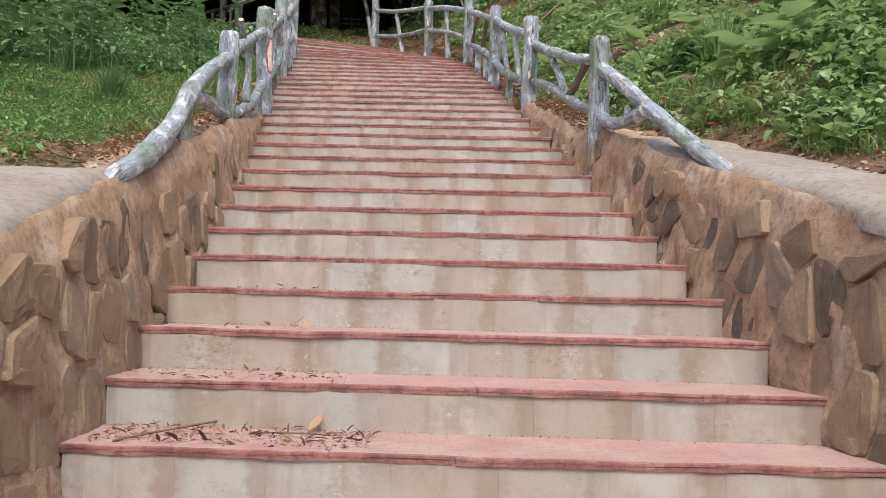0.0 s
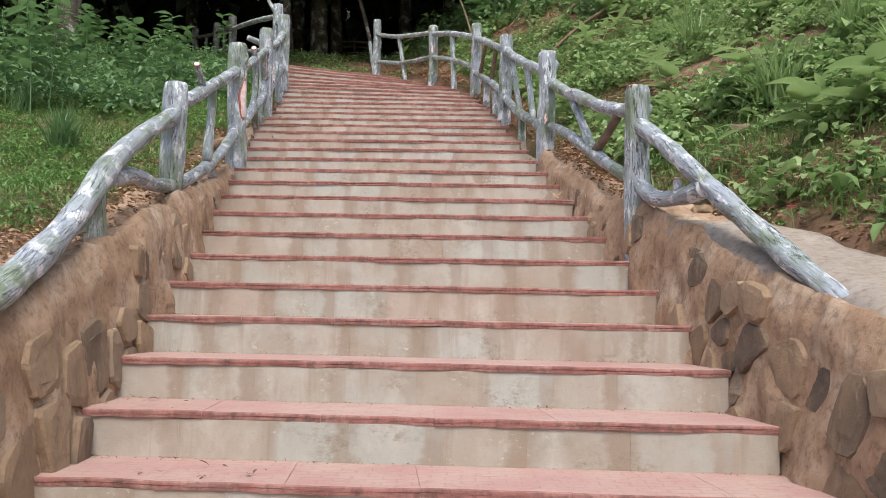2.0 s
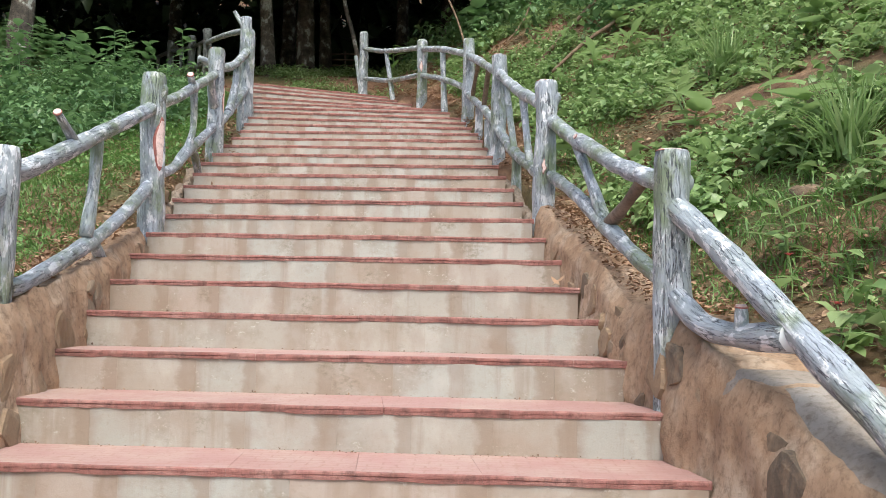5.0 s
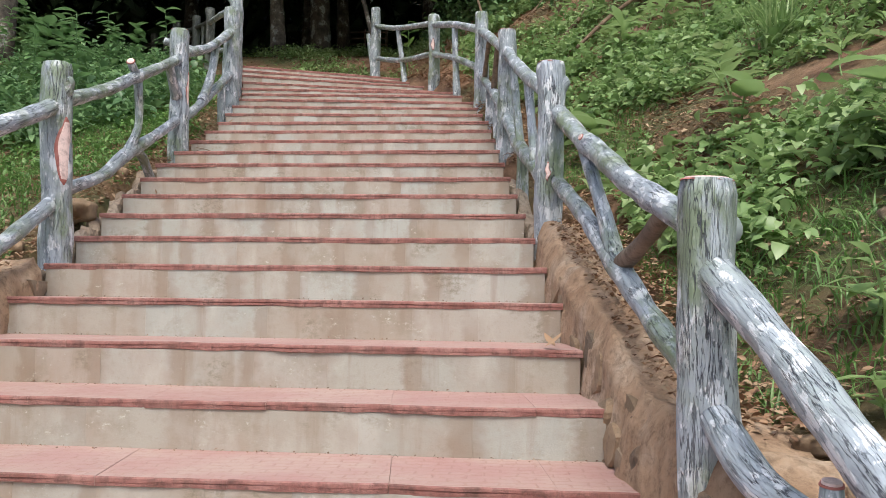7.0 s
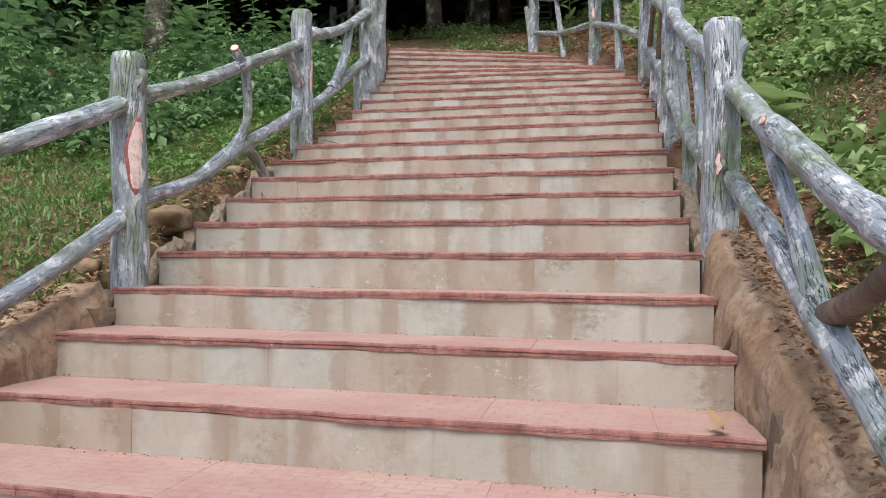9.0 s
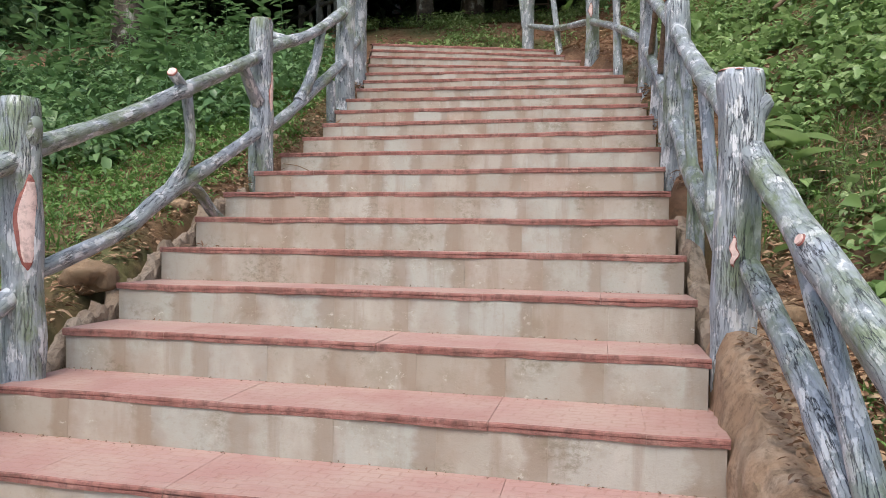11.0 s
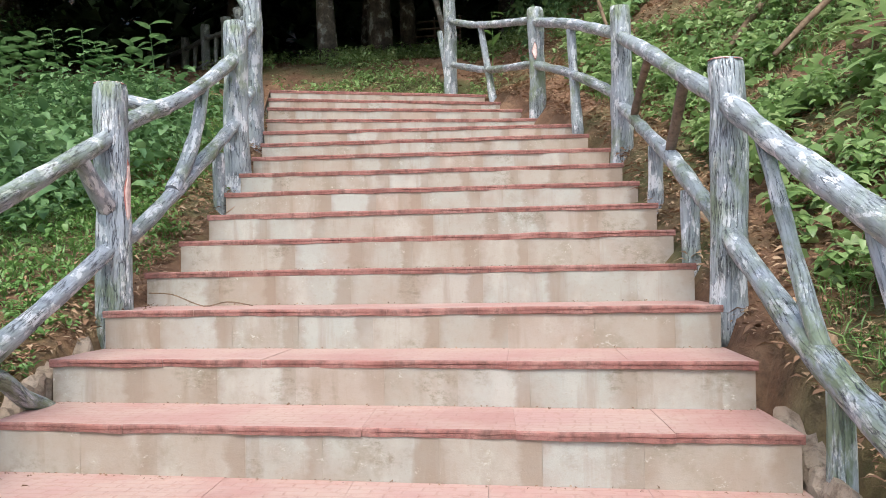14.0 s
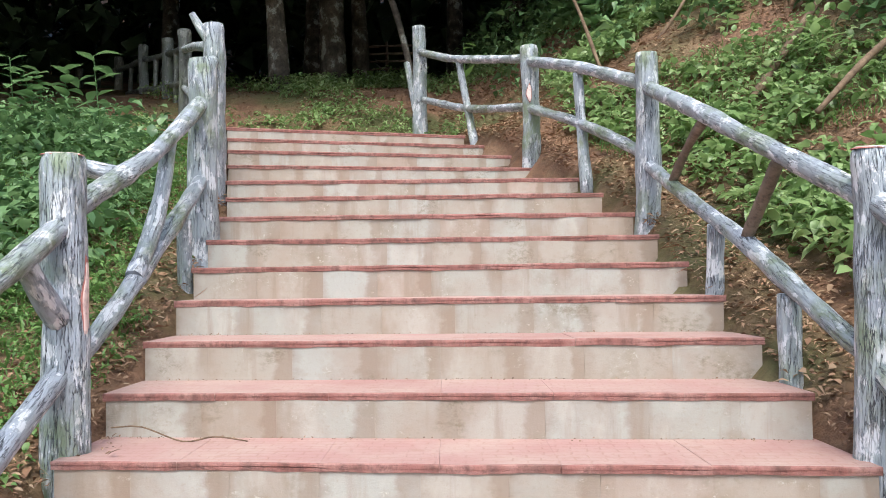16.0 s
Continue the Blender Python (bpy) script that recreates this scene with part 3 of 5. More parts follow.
def build_stones(side, parent):
    """Rubble laid in rough courses: each stone fills its own cell of the face, bedded in mud."""
    rnd = random.Random(11 if side > 0 else 23)
    seeds = []
    y = 0.9
    while y < 9.2:
        pitch = rnd.uniform(0.17, 0.25) * (1.0 if y < 5.5 else 0.8)
        lo, hi = float(slope_z(y)) - 0.25, wall_top(side, y) - 0.05
        z = lo + rnd.uniform(-0.1, 0.05)
        while z < hi + 0.1:
            seeds.append((y + rnd.uniform(-0.07, 0.07), z))
            z += rnd.uniform(0.17, 0.33) * (1.0 if y < 5.5 else 0.7)
        y += pitch
    for y, z in seeds:
        lo, hi = float(slope_z(y)) - 0.3, wall_top(side, y) - (0.07 if y < 6 else 0.03)
        if z > hi - 0.03 or rnd.random() < ((0.15 if y < 6.0 else 0.4) if side > 0 else (0.08 if y < 6.0 else 0.3)):
            continue
        poly = [(y - 0.3, z - 0.4), (y + 0.3, z - 0.4), (y + 0.3, z + 0.4), (y - 0.3, z + 0.4)]
        gap = rnd.uniform(0.005, 0.017)
        for q in seeds:
            if q != (y, z) and abs(q[0] - y) < 0.6 and abs(q[1] - z) < 0.8:
                poly = clip_cell(poly, (y, z), q, gap)
        poly = [(py, min(pz, wall_top(side, py) - 0.06)) for py, pz in poly]
        if len(poly) < 3:
            continue
        cy, cz = sum(p[0] for p in poly) / len(poly), sum(p[1] for p in poly) / len(poly)
        poly = round_off(poly, rnd.uniform(0.08, 0.2))
        sunk = rnd.uniform(-0.022, 0.012) - (0.01 if y > 6.0 else 0.0)
        tip_y, tip_z = rnd.uniform(-0.06, 0.06), rnd.uniform(-0.05, 0.05)
        back = relief(wall_face(side, cy, cz)) * 0.8
        bm = bmesh.new()
        levels = []
        for depth, s in ((-0.09, 1.0), (0.002, 1.0), (0.014, 0.94), (0.017, 0.6)):
            ring = []
            for py, pz in poly:
                yy, zz = cy + (py - cy) * s, cz + (pz - cz) * s
                p = wall_face(side, yy, zz)
                bumpy = 0.009 * noise.noise(Vector((yy * 14, zz * 14, side))) if depth > 0 else 0
                out = depth + sunk + bumpy + (tip_y * (yy - cy) + tip_z * (zz - cz) if depth > 0 else 0)
                p.x += side * (back - out)
                ring.append(bm.verts.new(p))
            levels.append(ring)
        k = len(poly)
        for p, q in zip(levels, levels[1:]):
            for i in range(k):
                bm.faces.new((p[i], p[(i + 1) % k], q[(i + 1) % k], q[i]))
        bm.faces.new(levels[-1])
        bmesh.ops.recalc_face_normals(bm, faces=bm.faces)
        part("stone", bm, M_STONE, parent)


build_stones(1, wall_r)
build_stones(-1, wall_l)


# low kerbs beside the upper steps
def build_kerb(side, y0, y1):
    rows = int((y1 - y0) / 0.025)
    verts, faces = [], []
    prof = [(0.0, -0.5), (0.0, -0.01), (0.015, 0.02), (0.045, 0.028), (0.08, 0.018), (0.10, -0.03), (0.10, -0.4)]
    for i in range(rows + 1):
        y = y0 + (y1 - y0) * i / rows
        xl, xr = edges_at(y)
        x0 = (float(xr) + 0.012) if side > 0 else (float(xl) - 0.012)
        for dx, dz in prof:
            p = Vector((x0 + side * dx, y, float(slope_z(y)) - 0.105 + dz))
            n = noise.noise(p * 5) * 0.04 + noise.noise(p * 14) * 0.04 + noise.noise(p * 33) * 0.015
            p.z += n * 1.3 + 0.03 * math.floor(2.4 * noise.noise(Vector((3, y * 3.1, side))))
            p.x += side * abs(n) * 0.6
            verts.append(tuple(p))
    w = len(prof)
    for i in range(rows):
        for k in range(w - 1):
            q = (i * w + k, i * w + k + 1, (i + 1) * w + k + 1, (i + 1) * w + k)
            faces.append(q if side < 0 else q[::-1])
    ob = link_mesh("kerb_right" if side > 0 else "kerb_left", verts, faces, M_KERB, smooth=False)
    tagged(ob, "crumbling rough cement kerb edging the steps", "kerb", kind="structure")


build_kerb(1, 9.5, 11.3)
build_kerb(-1, 8.9, 11.9)


# ---------------------------------------------------------------- railings
RAIL_R = tagged(new("railing"), "grey-white painted concrete railing shaped like bark-covered tree branches", "railing", "log railings")
RAIL_L = tagged(new("railing"), "weathered grey concrete log railing imitating knotty branches beside grass", "railing", "log railings")
RAIL_R.location = (1.24, 6.9, 2.45)
RAIL_L.location = (-1.42, 6.86, 2.45)

POSTS = {  # x, y, foot, head, radius, lean x, lean y
    "R1": (1.285, 6.90, 2.30, 3.535, 0.072), "R2": (1.0, 9.64, 3.30, 4.55, 0.080), "R3": (0.725, 12.02, 4.25, 5.45, 0.078),
    "R4": (0.40, 14.82, 5.2, 6.50, 0.080), "R5": (-0.33, 16.66, 5.85, 7.06, 0.078), "R6": (-1.57, 19.36, 6.55, 8.05, 0.080),
    "L1": (-1.42, 6.88, 2.30, 3.515, 0.070), "L2": (-1.71, 9.31, 3.20, 4.485, 0.082), "L3": (-2.11, 12.08, 4.15, 5.505, 0.083),
    "L4": (-2.385, 14.3, 5.0, 6.42, 0.090), "L5": (-2.76, 15.6, 5.6, 7.03, 0.085),
    "F1": (-4.74, 20.2, 7.0, 8.36, 0.085), "F2": (-5.36, 21.2, 7.2, 8.54, 0.08), "F3": (-6.15, 22.2, 7.4, 8.74, 0.08),
    "F4": (-7.46, 24.2, 7.8, 9.10, 0.08), "F5": (-9.3, 26.4, 8.5, 9.48, 0.08),
}


def rel(parent, p):
    return Vector(p) - parent.location


def post(key, parent, mat=None):
    x, y, z0, z1, r = POSTS[key]
    j = lambda s: random.uniform(-s, s)
    pts = [rel(parent, q) for q in ((x + j(0.01), y + 0.03, z0), (x + j(0.015), y + 0.01, z0 + (z1 - z0) * 0.45), (x + j(0.012), y, z0 + (z1 - z0) * 0.8), (x, y, z1))]
    return limb("post", pts, (r * 1.08, r * 0.98, r * 0.95, r), mat or M_BARK, parent, seg=22, spacing=0.035, rough=0.07, ridge=0.09)


def bar(name, parent, a, b, shares, radii, mat=None, off=0.0, label=""):
    """A rail or strut between two posts: shares along the way and heights."""
    pa, pb = POSTS[a], POSTS[b]
    pts = []
    for u, z in shares:
        pts.append(rel(parent, (pa[0] + (pb[0] - pa[0]) * u + off, pa[1] + (pb[1] - pa[1]) * u, z)))
    slim = 0.80 if mat is M_BROWN else 0.89
    return limb(name, pts, [slim * r for r in radii], mat or M_BARK, parent, label)


POST_OB = {}
for k in ("R1", "R2", "R3", "R4", "R5", "R6"):
    POST_OB[k] = post(k, RAIL_R)
for k in ("L1", "L2", "L3", "L4", "L5"):
    POST_OB[k] = post(k, RAIL_L)

# sloping end rails that come down to the copings
limb("handrail", [rel(RAIL_R, p) for p in ((1.295, 6.88, 3.31), (1.36, 6.49, 3.118), (1.44, 6.03, 2.86), (1.556, 5.276, 2.46), (1.618, 4.96, 2.30), (1.655, 4.76, 2.17))], (0.047, 0.045, 0.047, 0.048, 0.045, 0.034), M_BARK, RAIL_R)
limb("brace", [rel(RAIL_R, p) for p in ((1.295, 6.88, 2.96), (1.33, 6.6, 2.85), (1.388, 6.324, 2.815), (1.438, 5.99, 2.82))], (0.045, 0.040, 0.042, 0.05), M_BARK, RAIL_R)
stub_r = limb("stub", [rel(RAIL_R, p) for p in ((1.383, 6.32, 2.82), (1.382, 6.315, 2.865), (1.381, 6.312, 2.905))], (0.03, 0.024, 0.024), M_BARK, RAIL_R, seg=12, spacing=0.02)
limb("handrail", [rel(RAIL_L, p) for p in ((-1.42, 6.84, 3.31), (-1.374, 6.22, 3.064), (-1.346, 5.76, 2.833), (-1.297, 5.31, 2.548), (-1.21, 4.63, 2.25), (-1.20, 4.22, 2.09), (-1.21, 3.98, 1.95))], (0.050, 0.050, 0.054, 0.056, 0.055, 0.048, 0.035), M_BARK, RAIL_L)
limb("brace", [rel(RAIL_L, p) for p in ((-1.42, 6.86, 2.90), (-1.40, 6.5, 2.86), (-1.375, 6.15, 2.855), (-1.345, 5.75, 2.78))], (0.045, 0.04, 0.042, 0.05), M_BARK, RAIL_L)
limb("prop", [rel(RAIL_L, p) for p in ((-1.327, 5.58, 2.70), (-1.335, 5.61, 2.55), (-1.34, 5.63, 2.3))], (0.045, 0.05, 0.06), M_BARK, RAIL_L)

# right side
bar("handrail", RAIL_R, "R1", "R2", ((0.0, 3.41), (0.08, 3.44), (0.36, 3.65), (0.55, 3.83), (0.73, 3.99), (1.0, 4.27)), (0.05, 0.052, 0.05, 0.053, 0.054, 0.055), off=0.045)
bar("lower_rail", RAIL_R, "R1", "R2", ((0.0, 2.97), (0.08, 3.03), (0.26, 3.19), (0.44, 3.37), (0.71, 3.64), (1.0, 3.88)), (0.045, 0.042, 0.043, 0.05, 0.045, 0.045), off=0.035)
bar("strut", RAIL_R, "R1", "R2", ((0.44, 3.38), (0.56, 3.65), (0.70, 3.94)), (0.038, 0.033, 0.036), off=0.04)
bar("strut", RAIL_R, "R1", "R2", ((0.41, 3.36), (0.30, 3.42), (0.19, 3.50)), (0.040, 0.035, 0.036), M_BROWN, off=0.04, label="brown painted branch stub")
bar("handrail", RAIL_R, "R2", "R3", ((0.0, 4.37), (0.10, 4.455), (0.22, 4.555), (0.43, 4.73), (0.75, 5.03), (1.0, 5.28)), (0.055, 0.055, 0.05, 0.055, 0.05, 0.052))
bar("lower_rail", RAIL_R, "R2", "R3", ((0.0, 3.87), (0.10, 3.93), (0.27, 4.06), (0.54, 4.27), (0.75, 4.46), (1.0, 4.72)), (0.05, 0.05, 0.052, 0.055, 0.05, 0.05))
bar("strut", RAIL_R, "R2", "R3", ((0.26, 4.07), (0.335, 4.38), (0.41, 4.71)), (0.038, 0.032, 0.036))
bar("strut", RAIL_R, "R2", "R3", ((0.56, 4.28), (0.68, 4.65), (0.80, 5.07)), (0.036, 0.032, 0.036))
bar("short_post", RAIL_R, "R2", "R3", ((0.52, 4.25), (0.52, 4.05), (0.525, 3.70)), (0.046, 0.05, 0.055))
bar("handrail", RAIL_R, "R3", "R4", ((0.0, 5.27), (0.08, 5.36), (0.35, 5.63), (0.60, 5.89), (1.0, 6.28)), (0.055, 0.05, 0.048, 0.055, 0.05))
bar("lower_rail", RAIL_R, "R3", "R4", ((0.0, 4.76), (0.09, 4.83), (0.39, 5.17), (0.65, 5.42), (1.0, 5.77)), (0.048, 0.045, 0.05, 0.045, 0.045))
bar("strut", RAIL_R, "R3", "R4", ((0.60, 5.86), (0.70, 5.76), (0.81, 5.60)), (0.034, 0.03, 0.032), M_BROWN, label="brown painted branch strut")
bar("strut", RAIL_R, "R3", "R4", ((0.27, 5.52), (0.33, 5.38), (0.41, 5.20)), (0.036, 0.034, 0.036), M_BROWN, label="brown painted branch strut")
bar("short_post", RAIL_R, "R3", "R4", ((0.55, 5.30), (0.56, 5.1), (0.57, 4.85)), (0.05, 0.05, 0.055))
bar("short_post", RAIL_R, "R3", "R4", ((0.25, 4.96), (0.25, 4.8), (0.25, 4.5)), (0.05, 0.05, 0.055))
bar("handrail", RAIL_R, "R4", "R5", ((0.0, 6.29), (0.05, 6.33), (0.48, 6.63), (1.0, 6.93)), (0.05, 0.05, 0.05, 0.05))
bar("lower_rail", RAIL_R, "R4", "R5", ((0.0, 5.83), (0.05, 5.87), (0.49, 6.21), (1.0, 6.52)), (0.045, 0.045, 0.045, 0.042))
bar("strut", RAIL_R, "R4", "R5", ((0.51, 6.60), (0.49, 6.2), (0.45, 5.66)), (0.042, 0.045, 0.055))
bar("handrail", RAIL_R, "R5", "R6", ((0.0, 6.95), (0.06, 6.99), (0.55, 7.34), (0.8, 7.56), (1.0, 7.75)), (0.045, 0.045, 0.045, 0.045, 0.045))
bar("lower_rail", RAIL_R, "R5", "R6", ((0.0, 6.53), (0.06, 6.56), (0.49, 6.79), (0.95, 7.15)), (0.042, 0.042, 0.045, 0.045))
bar("strut", RAIL_R, "R5", "R6", ((0.57, 7.36), (0.5, 6.9), (0.42, 6.36)), (0.04, 0.042, 0.05))
bar("strut", RAIL_R, "R5", "R6", ((1.16, 7.72), (1.10, 7.4), (1.04, 7.05)), (0.045, 0.045, 0.05))

# left side
bar("handrail", RAIL_L, "L1", "L2", ((0.0, 3.41), (0.11, 3.47), (0.5, 3.81), (0.75, 4.03), (1.0, 4.25)), (0.052, 0.05, 0.05, 0.05, 0.052))
bar("lower_rail", RAIL_L, "L1", "L2", ((0.0, 2.92), (0.14, 2.98), (0.5, 3.23), (0.75, 3.45), (1.0, 3.72)), (0.045, 0.042, 0.045, 0.045, 0.05))
bar("strut", RAIL_L, "L1", "L2", ((0.51, 3.80), (0.50, 3.55), (0.46, 3.25)), (0.036, 0.034, 0.045))
stub_a = bar("stub", RAIL_L, "L1", "L2", ((0.36, 3.70), (0.31, 3.74), (0.25, 3.79)), (0.03, 0.025, 0.024))
bar("brace", RAIL_L, "L1", "L2", ((0.52, 3.22), (0.58, 3.14), (0.66, 3.02)), (0.035, 0.035, 0.04))
bar("handrail", RAIL_L, "L2", "L3", ((0.0, 4.29), (0.05, 4.315), (0.30, 4.53), (0.54, 4.78), (0.78, 5.02), (1.0, 5.25)), (0.052, 0.05, 0.045, 0.048, 0.046, 0.05))
bar("lower_rail", RAIL_L, "L2", "L3", ((0.0, 3.77), (0.08, 3.82), (0.30, 3.98), (0.45, 4.16), (0.75, 4.46), (1.0, 4.72)), (0.045, 0.042, 0.043, 0.055, 0.045, 0.045))
bar("strut", RAIL_L, "L2", "L3", ((0.56, 4.77), (0.58, 4.50), (0.55, 4.36), (0.46, 4.17)), (0.036, 0.034, 0.036, 0.04))
bar("prop", RAIL_L, "L2", "L3", ((0.50, 4.20), (0.57, 4.25), (0.63, 4.22), (0.69, 4.13), (0.77, 4.05)), (0.034, 0.034, 0.036, 0.04, 0.046))
stub_b = bar("stub", RAIL_L, "L2", "L3", ((0.56, 4.77), (0.52, 4.82), (0.49, 4.85)), (0.045, 0.038, 0.034))
bar("stub", RAIL_L, "L2", "L3", ((0.99, 4.90), (0.93, 5.00), (0.87, 5.12)), (0.052, 0.046, 0.044))
bar("handrail", RAIL_L, "L3", "L4", ((0.0, 5.27), (0.1, 5.36), (0.5, 5.66), (0.8, 5.95), (1.0, 6.16)), (0.055, 0.052, 0.05, 0.052, 0.055))
bar("lower_rail", RAIL_L, "L3", "L4", ((0.0, 4.73), (0.15, 4.82), (0.52, 5.18), (1.0, 5.68)), (0.05, 0.046, 0.05, 0.05))
bar("strut", RAIL_L, "L3", "L4", ((0.66, 5.80), (0.60, 5.52), (0.50, 5.27), (0.38, 5.06)), (0.045, 0.046, 0.048, 0.05))
bar("short_post", RAIL_L, "L3", "L4", ((0.80, 5.40), (0.80, 5.2), (0.81, 4.75)), (0.045, 0.045, 0.05))
bar("handrail", RAIL_L, "L4", "L5", ((0.0, 6.2), (0.5, 6.5), (1.0, 6.75)), (0.05, 0.05, 0.05))
bar("lower_rail", RAIL_L, "L4", "L5", ((0.0, 5.72), (0.5, 5.95), (1.0, 6.2)), (0.045, 0.045, 0.045))
limb("stub", [rel(RAIL_L, p) for p in ((-2.77, 15.6, 6.88), (-2.86, 15.6, 7.0), (-2.93, 15.6, 7.12))], (0.045, 0.035, 0.03), M_BARK, RAIL_L)
bar("handrail", RAIL_L, "L5", "F1", ((0.0, 6.85), (0.5, 7.5), (1.0, 8.1)), (0.05, 0.05, 0.05))
bar("lower_rail", RAIL_L, "L5", "F1", ((0.0, 6.3), (0.5, 6.95), (1.0, 7.6)), (0.045, 0.045, 0.045))

FAR = tagged(new("railing"), "log railing climbing into the forest, its bark coloured dim as in shade", "railing", "log railings")
FAR.location = (-4.74, 20.2, 7.2)
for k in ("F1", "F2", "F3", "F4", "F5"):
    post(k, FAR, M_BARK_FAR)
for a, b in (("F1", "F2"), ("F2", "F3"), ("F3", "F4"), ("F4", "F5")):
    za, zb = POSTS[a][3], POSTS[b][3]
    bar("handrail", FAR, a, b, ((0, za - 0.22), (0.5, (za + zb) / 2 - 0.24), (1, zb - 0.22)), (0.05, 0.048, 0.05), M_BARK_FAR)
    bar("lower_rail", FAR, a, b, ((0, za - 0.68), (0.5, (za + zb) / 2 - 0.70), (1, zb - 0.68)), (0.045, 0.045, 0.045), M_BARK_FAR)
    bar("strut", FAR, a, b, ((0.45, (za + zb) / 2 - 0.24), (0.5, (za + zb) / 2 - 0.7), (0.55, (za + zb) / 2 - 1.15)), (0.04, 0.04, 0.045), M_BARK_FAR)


# pale painted saw cuts with red rims
def cut_disc(parent, centre, direction, r, owner=None, label="pale pink saw-cut face"):
    q = Vector(direction).normalized().to_track_quat("Z", "Y").to_matrix().to_4x4()
    for name, mat, rr, h in (("cut_rim", M_REDPAINT, r * 1.0, 0.004), ("cut_face", M_PINK, r * 0.84, 0.009)):
        bm = bmesh.new()
        ring = [bm.verts.new((math.cos(t) * rr * k, math.sin(t) * rr * k, 0)) for t, k in ((2 * math.pi * i / 18, 1 + 0.08 * noise.noise(Vector((math.cos(i), i * 0.7, rr * 50)))) for i in range(18))]
        top = [bm.verts.new(v.co * 0.93 + Vector((0, 0, h))) for v in ring]
        for i in range(18):
            bm.faces.new((ring[i], ring[(i + 1) % 18], top[(i + 1) % 18], top[i]))
        bm.faces.new(top)
        bmesh.ops.transform(bm, matrix=Matrix.Translation(rel(parent, centre)) @ q, verts=bm.verts)
        part(name, bm, mat, owner or parent, label if name == "cut_face" else "")


def cut_patch(parent, key, azimuth, z0, z1, half):
    """A stripped patch on a post: a pointed shell with a red rim under it."""
    x, y, _, _, r = POSTS[key]
    for name, mat, grow, out in (("cut_rim", M_REDPAINT, 1.0, 1.075), ("cut_face", M_PINK, 0.90, 1.09)):
        rows, cols = 12, 8
        verts, faces = [], []
        for i in range(rows + 1):
            f = i / rows
            g = (f - 0.5) * (0.94 if grow < 1 else 1.0) + 0.5
            w = half * grow * (math.sin(math.pi * min(1, max(0.0, g))) ** 0.6) * (0.75 + 0.5 * (1 - abs(2 * f - 0.9))) + 0.01
            for k in range(cols + 1):
                a = azimuth + w * (2 * k / cols - 1) + 0.12 * noise.noise(Vector((f * 4, z0, 1)))
                edge = 0.90 if k in (0, cols) or i in (0, rows) else 1.0
                verts.append(tuple(rel(parent, (x + math.cos(a) * r * out * edge, y + math.sin(a) * r * out * edge, z0 + (z1 - z0) * g))))
        for i in range(rows):
            for k in range(cols):
                faces.append((i * 9 + k, i * 9 + k + 1, (i + 1) * 9 + k + 1, (i + 1) * 9 + k))
        link_mesh(name, verts, faces, mat, POST_OB[key], "stripped pale pink patch" if grow < 1 else "")


for key, rail in (("R1", RAIL_R), ("R2", RAIL_R), ("R3", RAIL_R), ("L3", RAIL_L)):
    px, py, _, pz, pr = POSTS[key]
    cut_disc(rail, (px, py, pz - 0.001), (0.03, -0.06, 1), pr * 0.93, POST_OB[key])
cut_patch(RAIL_L, "L2", radians(-22), 3.80, 4.19, 0.62)
cut_patch(RAIL_L, "L3", radians(8), 4.76, 5.15, 0.45)
cut_patch(RAIL_R, "R2", radians(-100), 3.87, 3.98, 0.15)
cut_patch(RAIL_R, "R5", radians(-90), 6.55, 6.72, 0.3)
cut_disc(RAIL_L, (-1.906, 10.667, 4.855), (0.1, -0.85, 0.5), 0.03, stub_b)
cut_disc(RAIL_L, (-1.492, 7.48, 3.795), (0.1, -0.8, 0.5), 0.022, stub_a)
cut_disc(RAIL_R, (1.381, 6.312, 2.908), (0, -0.2, 1), 0.023, stub_r)
cut_disc(RAIL_R, (1.103, 8.66, 3.955), (-0.85, -0.35, 0.4), 0.017)
limb("knot", [rel(RAIL_R, p) for p in ((1.01, 9.645, 4.36), (1.06, 9.64, 4.43), (1.095, 9.635, 4.46))], (0.058, 0.05, 0.034), M_BARK, RAIL_R, spacing=0.02)
limb("knot", [rel(RAIL_L, p) for p in ((-1.70, 9.31, 4.30), (-1.655, 9.305, 4.37), (-1.62, 9.30, 4.385))], (0.065, 0.05, 0.028), M_BARK, RAIL_L, spacing=0.02)
limb("stub", [rel(RAIL_L, p) for p in ((-2.24, 12.85, 5.52), (-2.36, 12.75, 5.55), (-2.48, 12.65, 5.58))], (0.045, 0.038, 0.034), M_BARK, RAIL_L, spacing=0.03)
# ---------------------------------------------------------------- plants
def scatter(n, x0, x1, y0, y1, keep):
    x, y = rng.uniform(x0, x1, n), rng.uniform(y0, y1, n)
    m = keep(x, y)
    return x[m], y[m]


def right_of(x, y):
    return x - edges_at(y)[1]


def left_of(x, y):
    return edges_at(y)[0] - x


